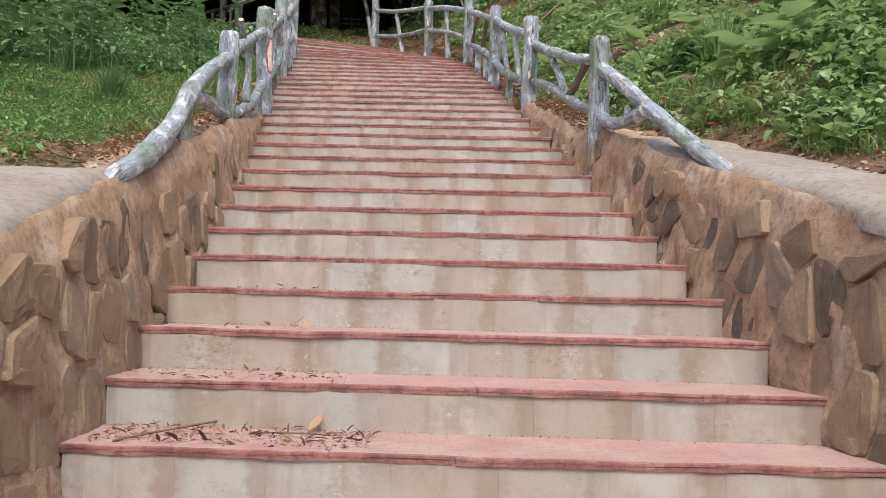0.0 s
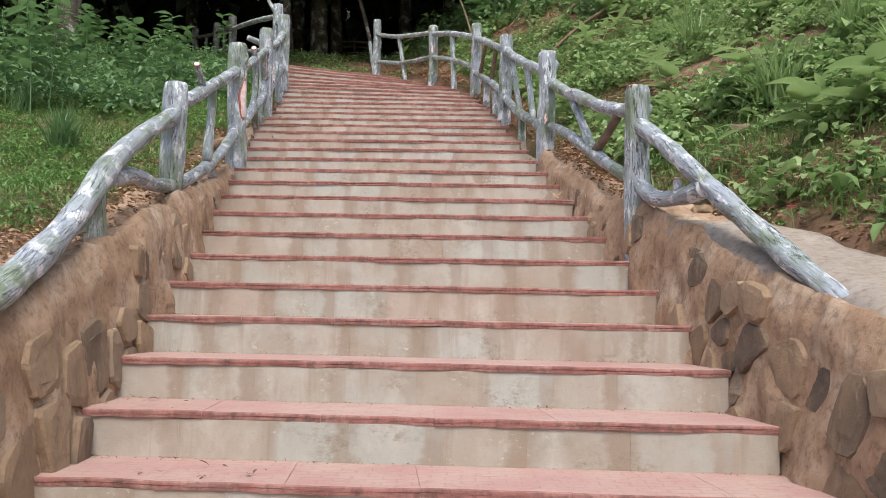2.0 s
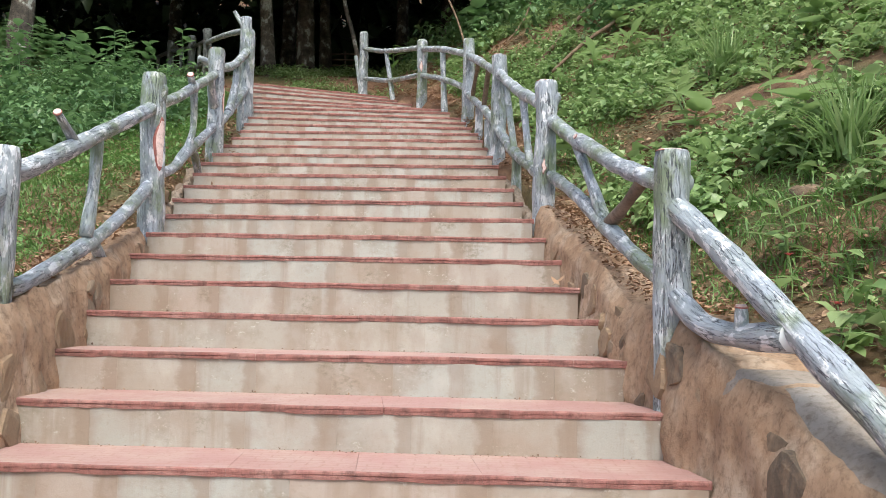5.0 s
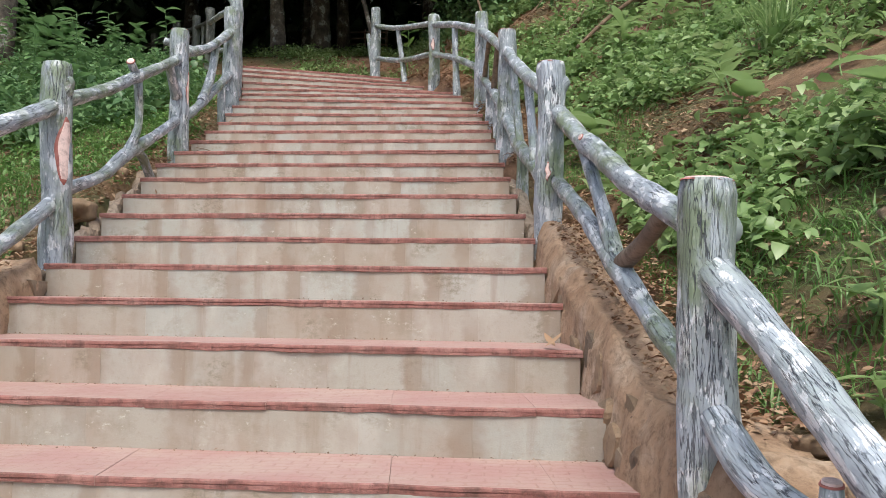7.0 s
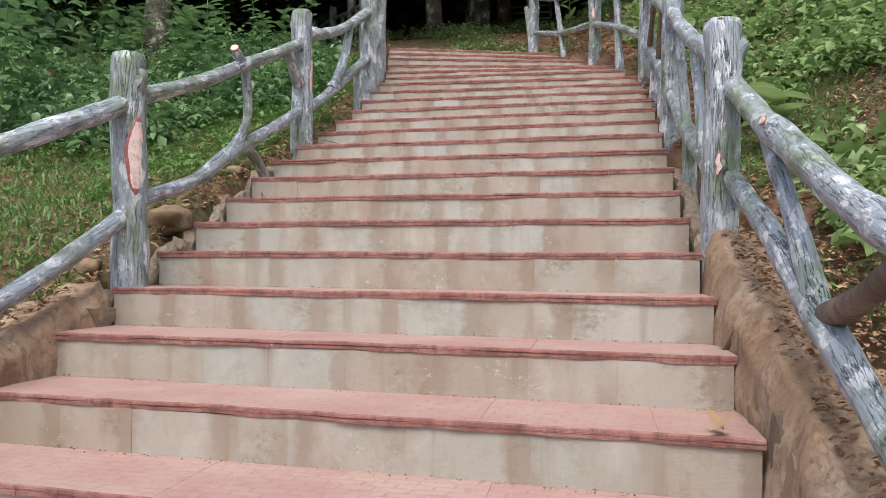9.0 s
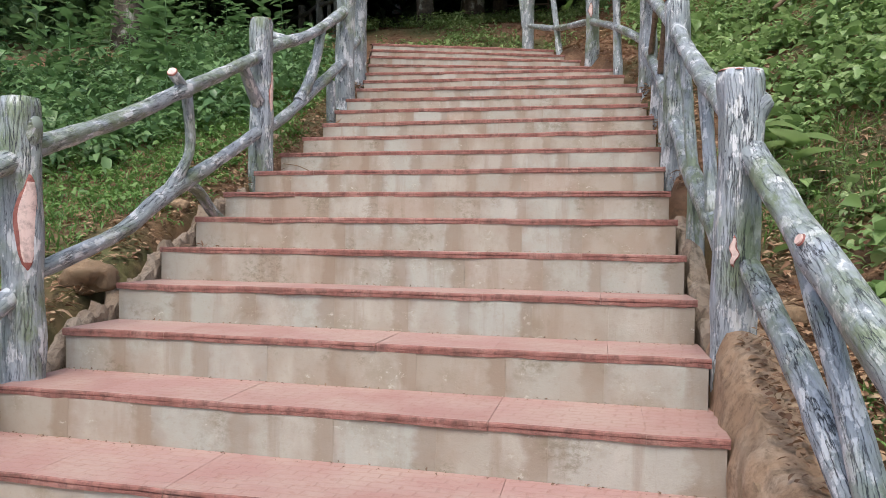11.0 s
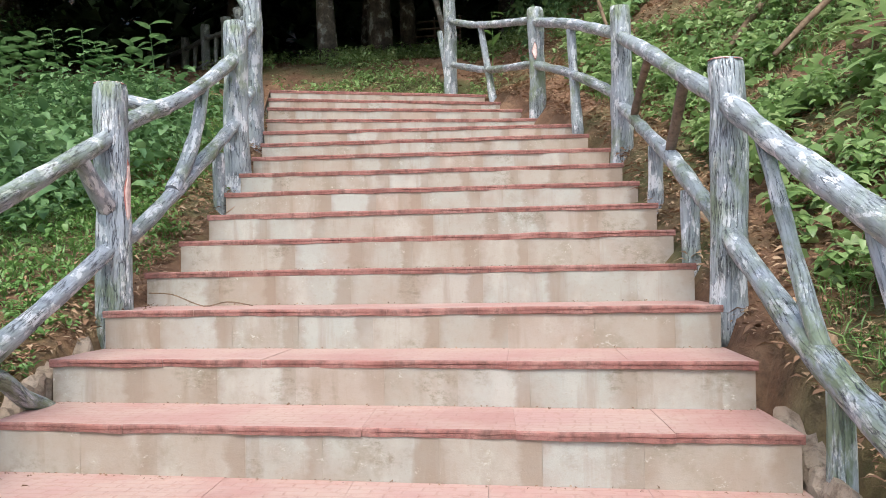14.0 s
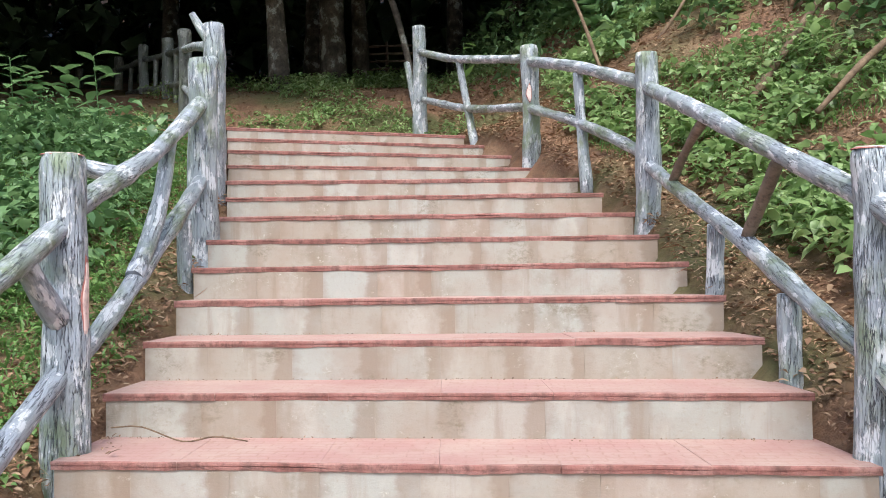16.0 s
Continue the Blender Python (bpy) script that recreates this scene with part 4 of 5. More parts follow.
def herb_field(name, x, y, hmin, hmax, per, lmin, lmax, mat, label, ratio=0.55, spread=0.08, fine=False):
    """Low broad-leaved herbs: leaves round short stems, each stem with its own size."""
    n = len(x)
    z = ground_z(x, y)
    vigour = np.clip(0.55 + 0.5 * vnoise(x, y, 2.3, 4.0) + 0.35 * rng.normal(0, 1, n), 0.05, 1.4)
    h = hmin + (hmax - hmin) * vigour
    size = lmin + (lmax - lmin) * np.clip(rng.beta(1.6, 2.6, n) + 0.15 * vnoise(x, y, 1.1, 7.0), 0, 1.2)
    k = np.repeat(np.arange(n), per)
    m = len(k)
    az = rng.uniform(0, 2 * np.pi, m)
    f = np.sqrt(rng.uniform(0.05, 1, m))
    off = rng.uniform(0.0, spread, m) * (0.5 + size[k] / lmax)
    p = np.stack([x[k] + np.cos(az) * off, y[k] + np.sin(az) * off, z[k] + h[k] * f], 1)
    ln = size[k] * rng.uniform(0.6, 1.15, m)
    return leaves(name, p, az, rng.normal(0.1, 0.45, m), ln, ln * ratio * rng.uniform(0.8, 1.2, m), mat, label, "plants", fine=fine)


def patchy(x, y, s, o, level):
    return vnoise(x, y, s, o) + 0.35 * vnoise(x, y, s * 3.1, o + 2) > level


x, y = scatter(23000, 0.0, 5.5, 1.0, 22, lambda x, y: (right_of(x, y) > np.where(y < 6, 0.75, 0.5)) & (right_of(x, y) < 3.6) & patchy(x, y, 1.6, 0.4, np.where(right_of(x, y) > 2.3, -1.0, np.where((right_of(x, y) < 1.3) & (y > 5.8), np.where(y < 9.5, -0.1, -0.2), np.where(y < 11, -0.4, np.where(y < 14.5, -0.25, 0.1))))))
herb_field("bank_herbs", x, y, 0.02, 0.24, 7, 0.03, 0.135, M_HERB, "dense low bright green herbs covering the bank", 0.72, 0.08, True)
x, y = scatter(9000, 1.0, 16, 3.0, 30, lambda x, y: (right_of(x, y) > 3.2) & (right_of(x, y) < 12))
herb_field("bank_shrubs", x, y, 0.05, 0.85, 9, 0.08, 0.26, M_HERB, "taller leafy green growth high on the bank", 0.5, 0.2)
x, y = scatter(2600, 2.0, 9, 12, 20, lambda x, y: (right_of(x, y) > np.where(y < 15, 3.0, 1.9)) & patchy(x, y, 0.9, 6.1, -0.35))
herb_field("upper_shrubs", x, y, 0.1, 1.1, 9, 0.09, 0.24, M_SHRUB, "taller dark green shrubs along the upper bank", 0.7, 0.2, True)
x, y = scatter(2600, -1.5, 7, 17, 30, lambda x, y: (right_of(x, y) > 0.7) & patchy(x, y, 0.9, 3.3, -0.3))
herb_field("shade_herbs", x, y, 0.05, 0.8, 9, 0.07, 0.26, M_SHRUB, "dark green undergrowth in forest shade", 0.55, 0.15)


def blades(name, x, y, h, w, mat, label, lean=0.5):
    n = len(x)
    z = ground_z(x, y) - 0.01
    az = rng.uniform(0, 2 * np.pi, n)
    p = np.stack([x, y, z], 1)
    return leaves(name, p, az, rng.uniform(0.6, 1.5, n), h, w, mat, label, "grass", 0.35, 0.4)


x, y = scatter(112000, -6.5, -0.8, 2.5, 17.5, lambda x, y: (left_of(x, y) > np.where(y > 11, 0.12, 0.25)) & (left_of(x, y) < 4.2) & patchy(x, y, 1.1, 2.0, np.where(y < 6, 0.45, np.where(left_of(x, y) < np.where(y > 11, 0.3, 0.5), np.where(y > 11, 0.0, 0.3), -1.3))))
blades("grass", x, y, rng.uniform(0.04, 0.12, len(x)), rng.uniform(0.008, 0.017, len(x)), M_GRASS, "short bright green grass over brown soil")
x, y = scatter(70000, 0.2, 4.5, 1.5, 17, lambda x, y: (right_of(x, y) > np.where(y < 7.2, 0.68, 0.34)) & (right_of(x, y) < 2.2) & patchy(x, y, 1.3, 5.0, np.where(y < 9, -0.6, 0.2)))
blades("bank_grass", x, y, rng.uniform(0.06, 0.2, len(x)), rng.uniform(0.006, 0.012, len(x)), M_GRASS, "thin grass among herbs on the bank")

x, y = scatter(16500, -9, -1.5, 4, 20, lambda x, y: (left_of(x, y) > np.where(y > 11, 0.15, 0.7)) & (left_of(x, y) < 3.2) & patchy(x, y, 1.4, 3.0, -0.6))
herb_field("lawn_herbs", x, y, 0.02, 0.10, 6, 0.02, 0.075, M_GRASS, "small green weeds in the grass", 0.6, 0.06, True)
x, y = scatter(5400, -16, -2.5, 6, 28, lambda x, y: (left_of(x, y) > 3.0) & (left_of(x, y) < 11) & (np.hypot(x + 6.7, y - 16.2) > 1.3))
herb_field("left_undergrowth", x, y, 0.03, 0.85, 9, 0.07, 0.27, M_SHRUB, "dark leafy undergrowth before the forest", 0.6, 0.22, True)
x, y = scatter(3200, -6, -2.0, 9.5, 19, lambda x, y: (y > 11.5) & (left_of(x, y) > 0.6 + np.clip(14 - y, 0, 4) * 0.35))
herb_field("left_weeds", x, y, 0.03, 0.4, 8, 0.05, 0.17, M_SHRUB, "leafy green weeds beside the railing", 0.6, 0.18, True)
x, y = scatter(2600, -5.5, 0.5, 18.7, 23.5, lambda x, y: patchy(x, y, 1.7, 1.0, -0.05))
herb_field("mound_herbs", x, y, 0.03, 0.2, 8, 0.05, 0.12, M_HERB, "green ground cover on the mound", 0.55)

x, y = scatter(4000, -12, 14, -9, 4, lambda x, y: ((right_of(x, y) > 0.8) | (left_of(x, y) > 0.8)) & patchy(x, y, 1.0, 1.0, -0.2))
herb_field("verge_herbs", x, y, 0.03, 0.25, 7, 0.04, 0.11, M_HERB, "low green herbs at the foot of the stairs", 0.55)

# dry leaves on soil
x, y = scatter(78000, -3.5, 3.8, 1, 21, lambda x, y: ((right_of(x, y) > np.where(y > 11.8, 0.05, 0.16)) & (right_of(x, y) < np.where(y > 11, 2.6, 1.6))) | ((left_of(x, y) > np.where(y > 11.8, 0.04, 0.15)) & (left_of(x, y) < np.where(y < 6, 2.2, 0.9))))
x2, y2 = scatter(6000, -6, 0.5, 17.9, 24, lambda x, y: x < 9)
x, y = np.concatenate([x, x2]), np.concatenate([y, y2])
n = len(x)
ln = 0.018 + 0.055 * rng.beta(1.5, 3.0, n)
leaves("leaf_litter", np.stack([x, y, ground_z(x, y) + 0.012], 1), rng.uniform(0, 6.28, n), rng.normal(0.05, 0.25, n), ln, ln * 0.5, M_LITTER, "dry brown fallen leaves on soil", "leaf litter", 0.1, fine=True)

x, y = scatter(62000, -3.5, 3.8, 9, 20, lambda x, y: ((right_of(x, y) > 0.04) & (right_of(x, y) < 1.5)) | ((left_of(x, y) > 0.04) & (left_of(x, y) < 0.35)))
n = len(x)
ln = 0.025 + 0.11 * rng.beta(1.2, 3.5, n)
leaves("stick_litter", np.stack([x, y, ground_z(x, y) + 0.022], 1), rng.uniform(0, 6.28, n), rng.normal(0.08, 0.22, n), ln, 0.004 + ln * rng.uniform(0.05, 0.22, n), M_LITTER, "dry red-brown sticks and curled leaf shreds on soil", "leaf litter", 0.15)

# soil and leaves caught on the rough wall tops
for side, y0, y1, count in ((1, 7.0, 9.7, 2600), (-1, 4.7, 9.0, 2400)):
    y = rng.uniform(y0, y1, count)
    zt = np.array([wall_top(side, a) for a in y])
    xf = np.array([wall_face(side, a, z).x for a, z in zip(y, zt)])
    x = xf + side * rng.uniform(0.06, 0.42, count)
    ln = rng.uniform(0.010, 0.04, count)
    leaves("leaf_litter", np.stack([x, y, zt + rng.uniform(0.0, 0.05, count)], 1), rng.uniform(0, 6.28, count), rng.normal(0.05, 0.3, count), ln, ln * 0.55, M_LITTER, "dry leaves and crumbs on the rough wall top", "leaf litter", 0.1, fine=True)


# ---------------------------------------------------------------- forest
def crown_leaves(cx, cy, cz, rx, rz, n, size):
    clumps = max(6, n // 60)
    c = rng.normal(0, 1, (clumps, 3))
    c /= np.linalg.norm(c, axis=1)[:, None]
    c *= rng.uniform(0.35, 1.0, clumps)[:, None]
    k = rng.integers(0, clumps, n)
    p = c[k] + rng.normal(0, 0.17, (n, 3))
    return p * np.array([rx, rx, rz]) + np.array([cx, cy, cz])


def build_tree(x, y, height, r, lean=(0, 0), crown=3.5, n=1500, size=0.28):
    z = float(ground_z(x, y)) - 0.15
    root = tagged(new("tree"), "tall dark forest tree with lichen-spotted bark", "tree", "forest trees")
    root.location = (x, y, z)
    pts = [Vector((lean[0] * f * height + 0.12 * math.sin(3 * f + x), lean[1] * f * height + 0.1 * math.cos(4 * f + y), f * height)) for f in (0, 0.2, 0.45, 0.7, 1)]
    limb("trunk", pts, (r * 1.35, r, r * 0.9, r * 0.75, r * 0.4), M_TRUNK, root, seg=12, spacing=0.35, rough=0.08, ridge=0.06)
    for k in range(4):
        a = random.uniform(0, 6.28)
        s = pts[3].lerp(pts[4], random.uniform(0, 0.7))
        e = s + Vector((math.cos(a) * crown * 0.7, math.sin(a) * crown * 0.7, crown * 0.5))
        limb("limb", [s, s.lerp(e, 0.5) + Vector((0, 0, 0.2)), e], (r * 0.4, r * 0.28, r * 0.12), M_TRUNK, root, seg=8, spacing=0.5)
    p = crown_leaves(pts[4].x, pts[4].y, pts[4].z, crown, crown * 0.75, n, size)
    m = len(p)
    ln = rng.uniform(size * 0.7, size * 1.4, m)
    c = leaves("crown", p, rng.uniform(0, 6.28, m), rng.normal(-0.2, 0.5, m), ln, ln * 0.55, M_CANOPY, "", "", kind="")
    c.parent = root
    return root


TREES = [(-6.9, 17.3, 9, 0.16, (0.01, 0)), (-3.25, 25.0, 10, 0.125, (0, 0)), (-3.97, 21.9, 10, 0.12, (-0.035, 0)), (-3.5, 23.6, 11, 0.18, (0.005, 0)),
         (-8.5, 29.5, 10, 0.2, (0, 0)), (-12.5, 26, 10, 0.2, (0, 0)), (-0.4, 30, 11, 0.18, (0, 0)), (3.5, 29, 10, 0.2, (0, 0)),
         (7, 27, 10, 0.2, (0, 0)), (-14, 19, 9, 0.22, (0, 0)), (10.5, 21, 9, 0.2, (0, 0)), (-1.9, 33, 12, 0.2, (0, 0)), (-5.8, 32, 13, 0.22, (0, 0)), (-17, 24, 11, 0.2, (0, 0))]
for tx, ty, th, tr, tl in TREES:
    build_tree(tx, ty, th, tr, tl)
sap = tagged(new("sapling"), "thin bent bare sapling with pale lichen", "tree")
sap.location = (-1.80, 20.6, 7.1)
limb("trunk", [(0, 0, 0), (-0.02, 0, 0.7), (-0.16, 0, 1.35), (-0.33, 0, 2.0), (-0.36, 0, 2.9), (-0.3, 0.1, 4.5)], (0.045, 0.042, 0.042, 0.04, 0.035, 0.02), M_TRUNK, sap, seg=10, spacing=0.1)

# leaf roof added out of view for shade, and a thicket behind the trunks
n = 44000
p = np.stack([rng.uniform(-30, 26, n), 19 + 31 * rng.uniform(0, 1, n) ** 1.2, np.zeros(n)], 1)
p[:, 2] = ground_z(p[:, 0], p[:, 1]) + 3.0 + 0.22 * np.clip(p[:, 1] - 20.5, 0, 14) + 0.5 * vnoise(p[:, 0], p[:, 1], 0.9) + rng.uniform(0, 1, n) ** 1.5 * 5
ln = rng.uniform(0.5, 1.1, n)
leaves("shade_canopy", p, rng.uniform(0, 6.28, n), rng.normal(-0.1, 0.4, n), ln, ln * 0.65, M_CANOPY, "unseen roof of leaves added to darken the forest", "foliage")
# the added roof continued over the left side, to keep the forest there dark
n = 14000
p = np.stack([rng.uniform(-30, -7.5, n), rng.uniform(11, 24, n), np.zeros(n)], 1)
p[:, 2] = ground_z(p[:, 0], p[:, 1]) + 3.2 + 0.5 * vnoise(p[:, 0], p[:, 1], 0.9) + rng.uniform(0, 1, n) * 5
ln = rng.uniform(0.4, 0.9, n)
leaves("shade_canopy", p, rng.uniform(0, 6.28, n), rng.normal(-0.1, 0.4, n), ln, ln * 0.65, M_CANOPY, "unseen roof of leaves added to darken the forest", "foliage")
# unseen leaves hung above the upper right bank to cut its light
n = 9000
p = np.stack([rng.uniform(3.6, 20, n), rng.uniform(12.5, 20, n), np.zeros(n)], 1)
p = p[p[:, 0] > 3.6 + 0.55 * np.clip(17.5 - p[:, 1], 0, 6) + 0.5 * vnoise(p[:, 0], p[:, 1], 1.1)]
n = len(p)
p[:, 2] = ground_z(p[:, 0], p[:, 1]) + 2.4 + 0.4 * vnoise(p[:, 0], p[:, 1], 0.9) + rng.uniform(0, 1, n) * 4
ln = rng.uniform(0.4, 0.9, n)
leaves("shade_canopy", p, rng.uniform(0, 6.28, n), rng.normal(-0.1, 0.4, n), ln, ln * 0.65, M_CANOPY, "unseen leaves added to shade the upper bank", "foliage")
n = 24000
p = np.stack([rng.uniform(-40, 40, n), rng.uniform(34, 42, n), np.zeros(n)], 1)
p[:, 2] = ground_z(p[:, 0], p[:, 1]) + rng.uniform(0, 10, n)
ln = rng.uniform(0.6, 1.3, n)
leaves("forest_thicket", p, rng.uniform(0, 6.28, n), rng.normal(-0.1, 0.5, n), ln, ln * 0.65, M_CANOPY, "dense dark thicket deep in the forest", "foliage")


# ---------------------------------------------------------------- single plants
def leaf_part(parent, base, azim, tilt, length, width, mat, curve=0.3, heart=False):
    """One large leaf as a small curved mesh."""
    shape = ((0, 0.10), (0.12, 0.8), (0.3, 1.0), (0.55, 0.85), (0.8, 0.45), (1.0, 0.02)) if heart else ((0, 0.08), (0.2, 0.6), (0.45, 1.0), (0.7, 0.75), (0.88, 0.35), (1.0, 0.02))
    verts, faces = [], []
    m = Matrix.Translation(base) @ Matrix.Rotation(azim, 4, "Z") @ Matrix.Rotation(-tilt, 4, "Y")
    for f, w in shape:
        z = -curve * length * f * f
        back = -0.12 * length * (1 - f) if heart and f < 0.2 else 0
        for s in (-1, -0.5, 0, 0.5, 1):
            verts.append(tuple(m @ Vector((f * length + back * abs(s), s * w * width * 0.5, z + 0.10 * width * abs(s) * w))))
    for i in range(len(shape) - 1):
        for k in range(4):
            faces.append((i * 5 + k, i * 5 + k + 1, i * 5 + k + 6, i * 5 + k + 5))
    return link_mesh("leaf", verts, faces, mat, parent)


def leafy_plant(height, count, length, ratio, mat, heart, label, seed):
    rnd = random.Random(seed)
    root = tagged(new("leafy_plant"), label, "plant", "bank plants")
    top = Vector((rnd.uniform(-0.1, 0.1), rnd.uniform(-0.1, 0.1), height))
    limb("stem", [(0, 0, -0.05), tuple(top * 0.5 + Vector((0.02, 0, 0))), tuple(top)], (0.007, 0.006, 0.004), mat, root, seg=6, spacing=0.06)
    for i in range(count):
        f = 0.3 + 0.7 * (i + 1) / count
        a = i * 2.4 + rnd.uniform(-0.4, 0.4)
        ln = length * rnd.uniform(0.7, 1.1)
        leaf_part(root, top * f, a, rnd.uniform(-0.1, 0.6), ln, ln * ratio, mat, rnd.uniform(0.15, 0.4), heart)
    return root


def blade_clump(count, length, mat, label, seed):
    rnd = random.Random(seed)
    root = tagged(new("grass_clump"), label, "plant", "grass clumps")
    verts, faces = [], []
    for i in range(count):
        a, lean, ln = rnd.uniform(0, 6.28), rnd.uniform(0.1, 0.75), length * rnd.uniform(0.6, 1.1)
        w = 0.011 * rnd.uniform(0.7, 1.3)
        bx, by = rnd.gauss(0, 0.05), rnd.gauss(0, 0.05)
        k = len(verts)
        for f in (0, 0.35, 0.7, 1.0):
            out = ln * f * math.sin(lean * (0.5 + 0.8 * f))
            up = ln * f * math.cos(lean * (0.5 + 0.8 * f))
            for s in (-1, 1):
                ww = w * (1 - 0.85 * f) * s
                verts.append((bx + math.cos(a) * out - math.sin(a) * ww, by + math.sin(a) * out + math.cos(a) * ww, up))
        for j in range(3):
            q = k + 2 * j
            faces.append((q, q + 1, q + 3, q + 2))
    link_mesh("foliage", verts, faces, mat, root)
    return root


def set_on(ob, x, y, turn=0.0, scale=1.0):
    ob.scale = (scale,) * 3
    ob.matrix_basis = pose(x, y, float(ground_z(x, y)) - 0.01, 0, 0, turn) @ Matrix.Diagonal((scale, scale, scale, 1))
    return ob


def put_copies(ob, places, seed):
    rnd = random.Random(seed)
    set_on(ob, *places[0], rnd.uniform(0, 360))
    for x, y in places[1:]:
        s = rnd.uniform(0.7, 1.2)
        c = copy_thing(ob, pose(x, y, float(ground_z(x, y)) - 0.01, rnd.uniform(-8, 8), rnd.uniform(-8, 8), rnd.uniform(0, 360)))
        c.scale = (s, s, s)


def bank_places(n, d0, d1, y0, y1, seed, side=1):
    rnd = random.Random(seed)
    out = []
    for i in range(n):
        y = rnd.uniform(y0, y1)
        d = rnd.uniform(d0, d1)
        xl, xr = edges_at(y)
        out.append((float(xr) + d if side > 0 else float(xl) - d, y))
    return out


broad = leafy_plant(0.38, 7, 0.24, 0.8, M_HERB, True, "broad-leaved green weed with round leaves on the bank", 3)
put_copies(broad, [(2.30, 6.95), (2.49, 6.72), (1.35, 11.1), (1.28, 11.7), (3.1, 6.4), (2.5, 8.6), (2.1, 9.9)] + bank_places(26, 1.6, 6.0, 5.5, 20, 31), 1)
lance = leafy_plant(0.30, 9, 0.20, 0.32, M_HERB, False, "green weed with pointed lance-shaped leaves on the bank", 4)
put_copies(lance, [(1.95, 7.5), (2.2, 10.4), (2.0, 8.9)] + bank_places(46, 1.3, 4.5, 5.0, 19, 32), 2)
fan = leafy_plant(0.42, 16, 0.34, 0.26, M_HERB, False, "bushy plant with long pale green pointed leaves", 12)
put_copies(fan, [(1.85, 13.5), (1.95, 14.2), (2.3, 13.8), (2.6, 14.6)], 9)
small = leafy_plant(0.16, 8, 0.12, 0.55, M_HERB, False, "small bright green weed in brown soil", 5)
put_copies(small, [(1.8, 7.05), (1.75, 6.45)] + bank_places(60, 0.55, 3.0, 4.5, 18, 33), 3)
tall = leafy_plant(1.15, 20, 0.20, 0.6, M_SHRUB, False, "tall dark green leafy weed before the forest", 6)
put_copies(tall, [(-3.6, 13.2), (-4.1, 14.2), (-3.5, 15.4), (-4.6, 16.0), (-5.2, 15.0)] + bank_places(44, 1.9, 6.5, 8, 19, 34, -1), 4)
vine = leafy_plant(0.9, 12, 0.34, 0.85, M_SHRUB, True, "climbing plant with large heart-shaped leaves in shade", 7)
put_copies(vine, [(0.5, 19.6), (0.9, 19.9), (1.2, 19.3), (1.6, 20.0), (0.2, 20.4), (2.0, 19.5), (2.5, 19.8), (3.0, 20.6), (1.3, 20.8), (0.7, 20.6)], 5)
shade_weed = leafy_plant(0.75, 13, 0.22, 0.8, M_SHRUB, True, "leafy weed with broad dark green leaves", 14)
put_copies(shade_weed, bank_places(15, 1.3, 4.5, 14.0, 18.5, 37, -1), 11)
tuft = blade_clump(130, 0.48, M_HERB, "upright clump of long narrow green blades", 8)
put_copies(tuft, [(2.6, 8.35), (3.0, 7.1), (3.3, 8.6), (2.7, 11.2), (3.1, 5.9)], 6)
dark_tuft = blade_clump(190, 0.45, M_SHRUB, "dark bushy clump of narrow leaves at the grass edge", 9)
put_copies(dark_tuft, [(-3.35, 9.6), (-4.6, 11.3), (-4.2, 8.2)], 7)
seedling = leafy_plant(0.95, 9, 0.26, 0.3, M_GRASS, False, "young yellow-green seedling with drooping long leaves", 10)
set_on(seedling, -1.08, 19.75, 40)


def flower(x, y, h):
    root = tagged(new("flower"), "small pink flower among green weeds", "flower", "pink flowers")
    root.location = (x, y, float(ground_z(x, y)))
    limb("stalk", [(0, 0, 0), (0.01, 0, h * 0.5), (0, 0.01, h)], (0.003, 0.003, 0.003), M_HERB, root, seg=5, spacing=0.05)
    for i in range(6):
        leaf = leaf_part(root, Vector((0, 0.01, h)), i * 1.047, 0.5, 0.028, 0.02, M_FLOWER, 0.2, True)
        leaf.name = "petal"


for fx, fy, fh in ((1.76, 6.47, 0.22), (1.80, 7.05, 0.24), (1.83, 5.95, 0.2)):
    flower(fx, fy, fh)


# ---------------------------------------------------------------- rocks, branches, litter on the steps
def rock(x, y, sx, sy, sz, seed):
    bm = lump(seed, sx * 0.8, sy * 0.8, sz * 0.8, 0.3, 3)
    ob = part("rock", bm, M_STONE, None, smooth=True)
    ob.location = (x, y, float(ground_z(x, y)) + sz * 0.35)
    tagged(ob, "brown weathered rock lying in leaf litter", "rock", "loose rocks")


for k, (rx, ry, s) in enumerate(((-2.02, 10.15, 0.13), (-1.80, 8.75, 0.10), (-2.0, 9.4, 0.07), (-1.72, 7.9, 0.06), (1.50, 6.85, 0.07), (1.58, 7.05, 0.05), (1.47, 7.15, 0.06), (1.62, 6.75, 0.05), (1.33, 8.1, 0.07), (1.30, 7.4, 0.06), (1.42, 7.7, 0.05),
                                (1.2, 9.9, 0.07), (-2.25, 11.3, 0.06), (0.98, 11.6, 0.05), (2.3, 8.2, 0.08), (1.9, 9.1, 0.06), (-2.45, 13.0, 0.06), (0.75, 13.1, 0.06))):
    rock(rx, ry, s * 1.3, s, s * 0.75, k * 3.7 + 1)

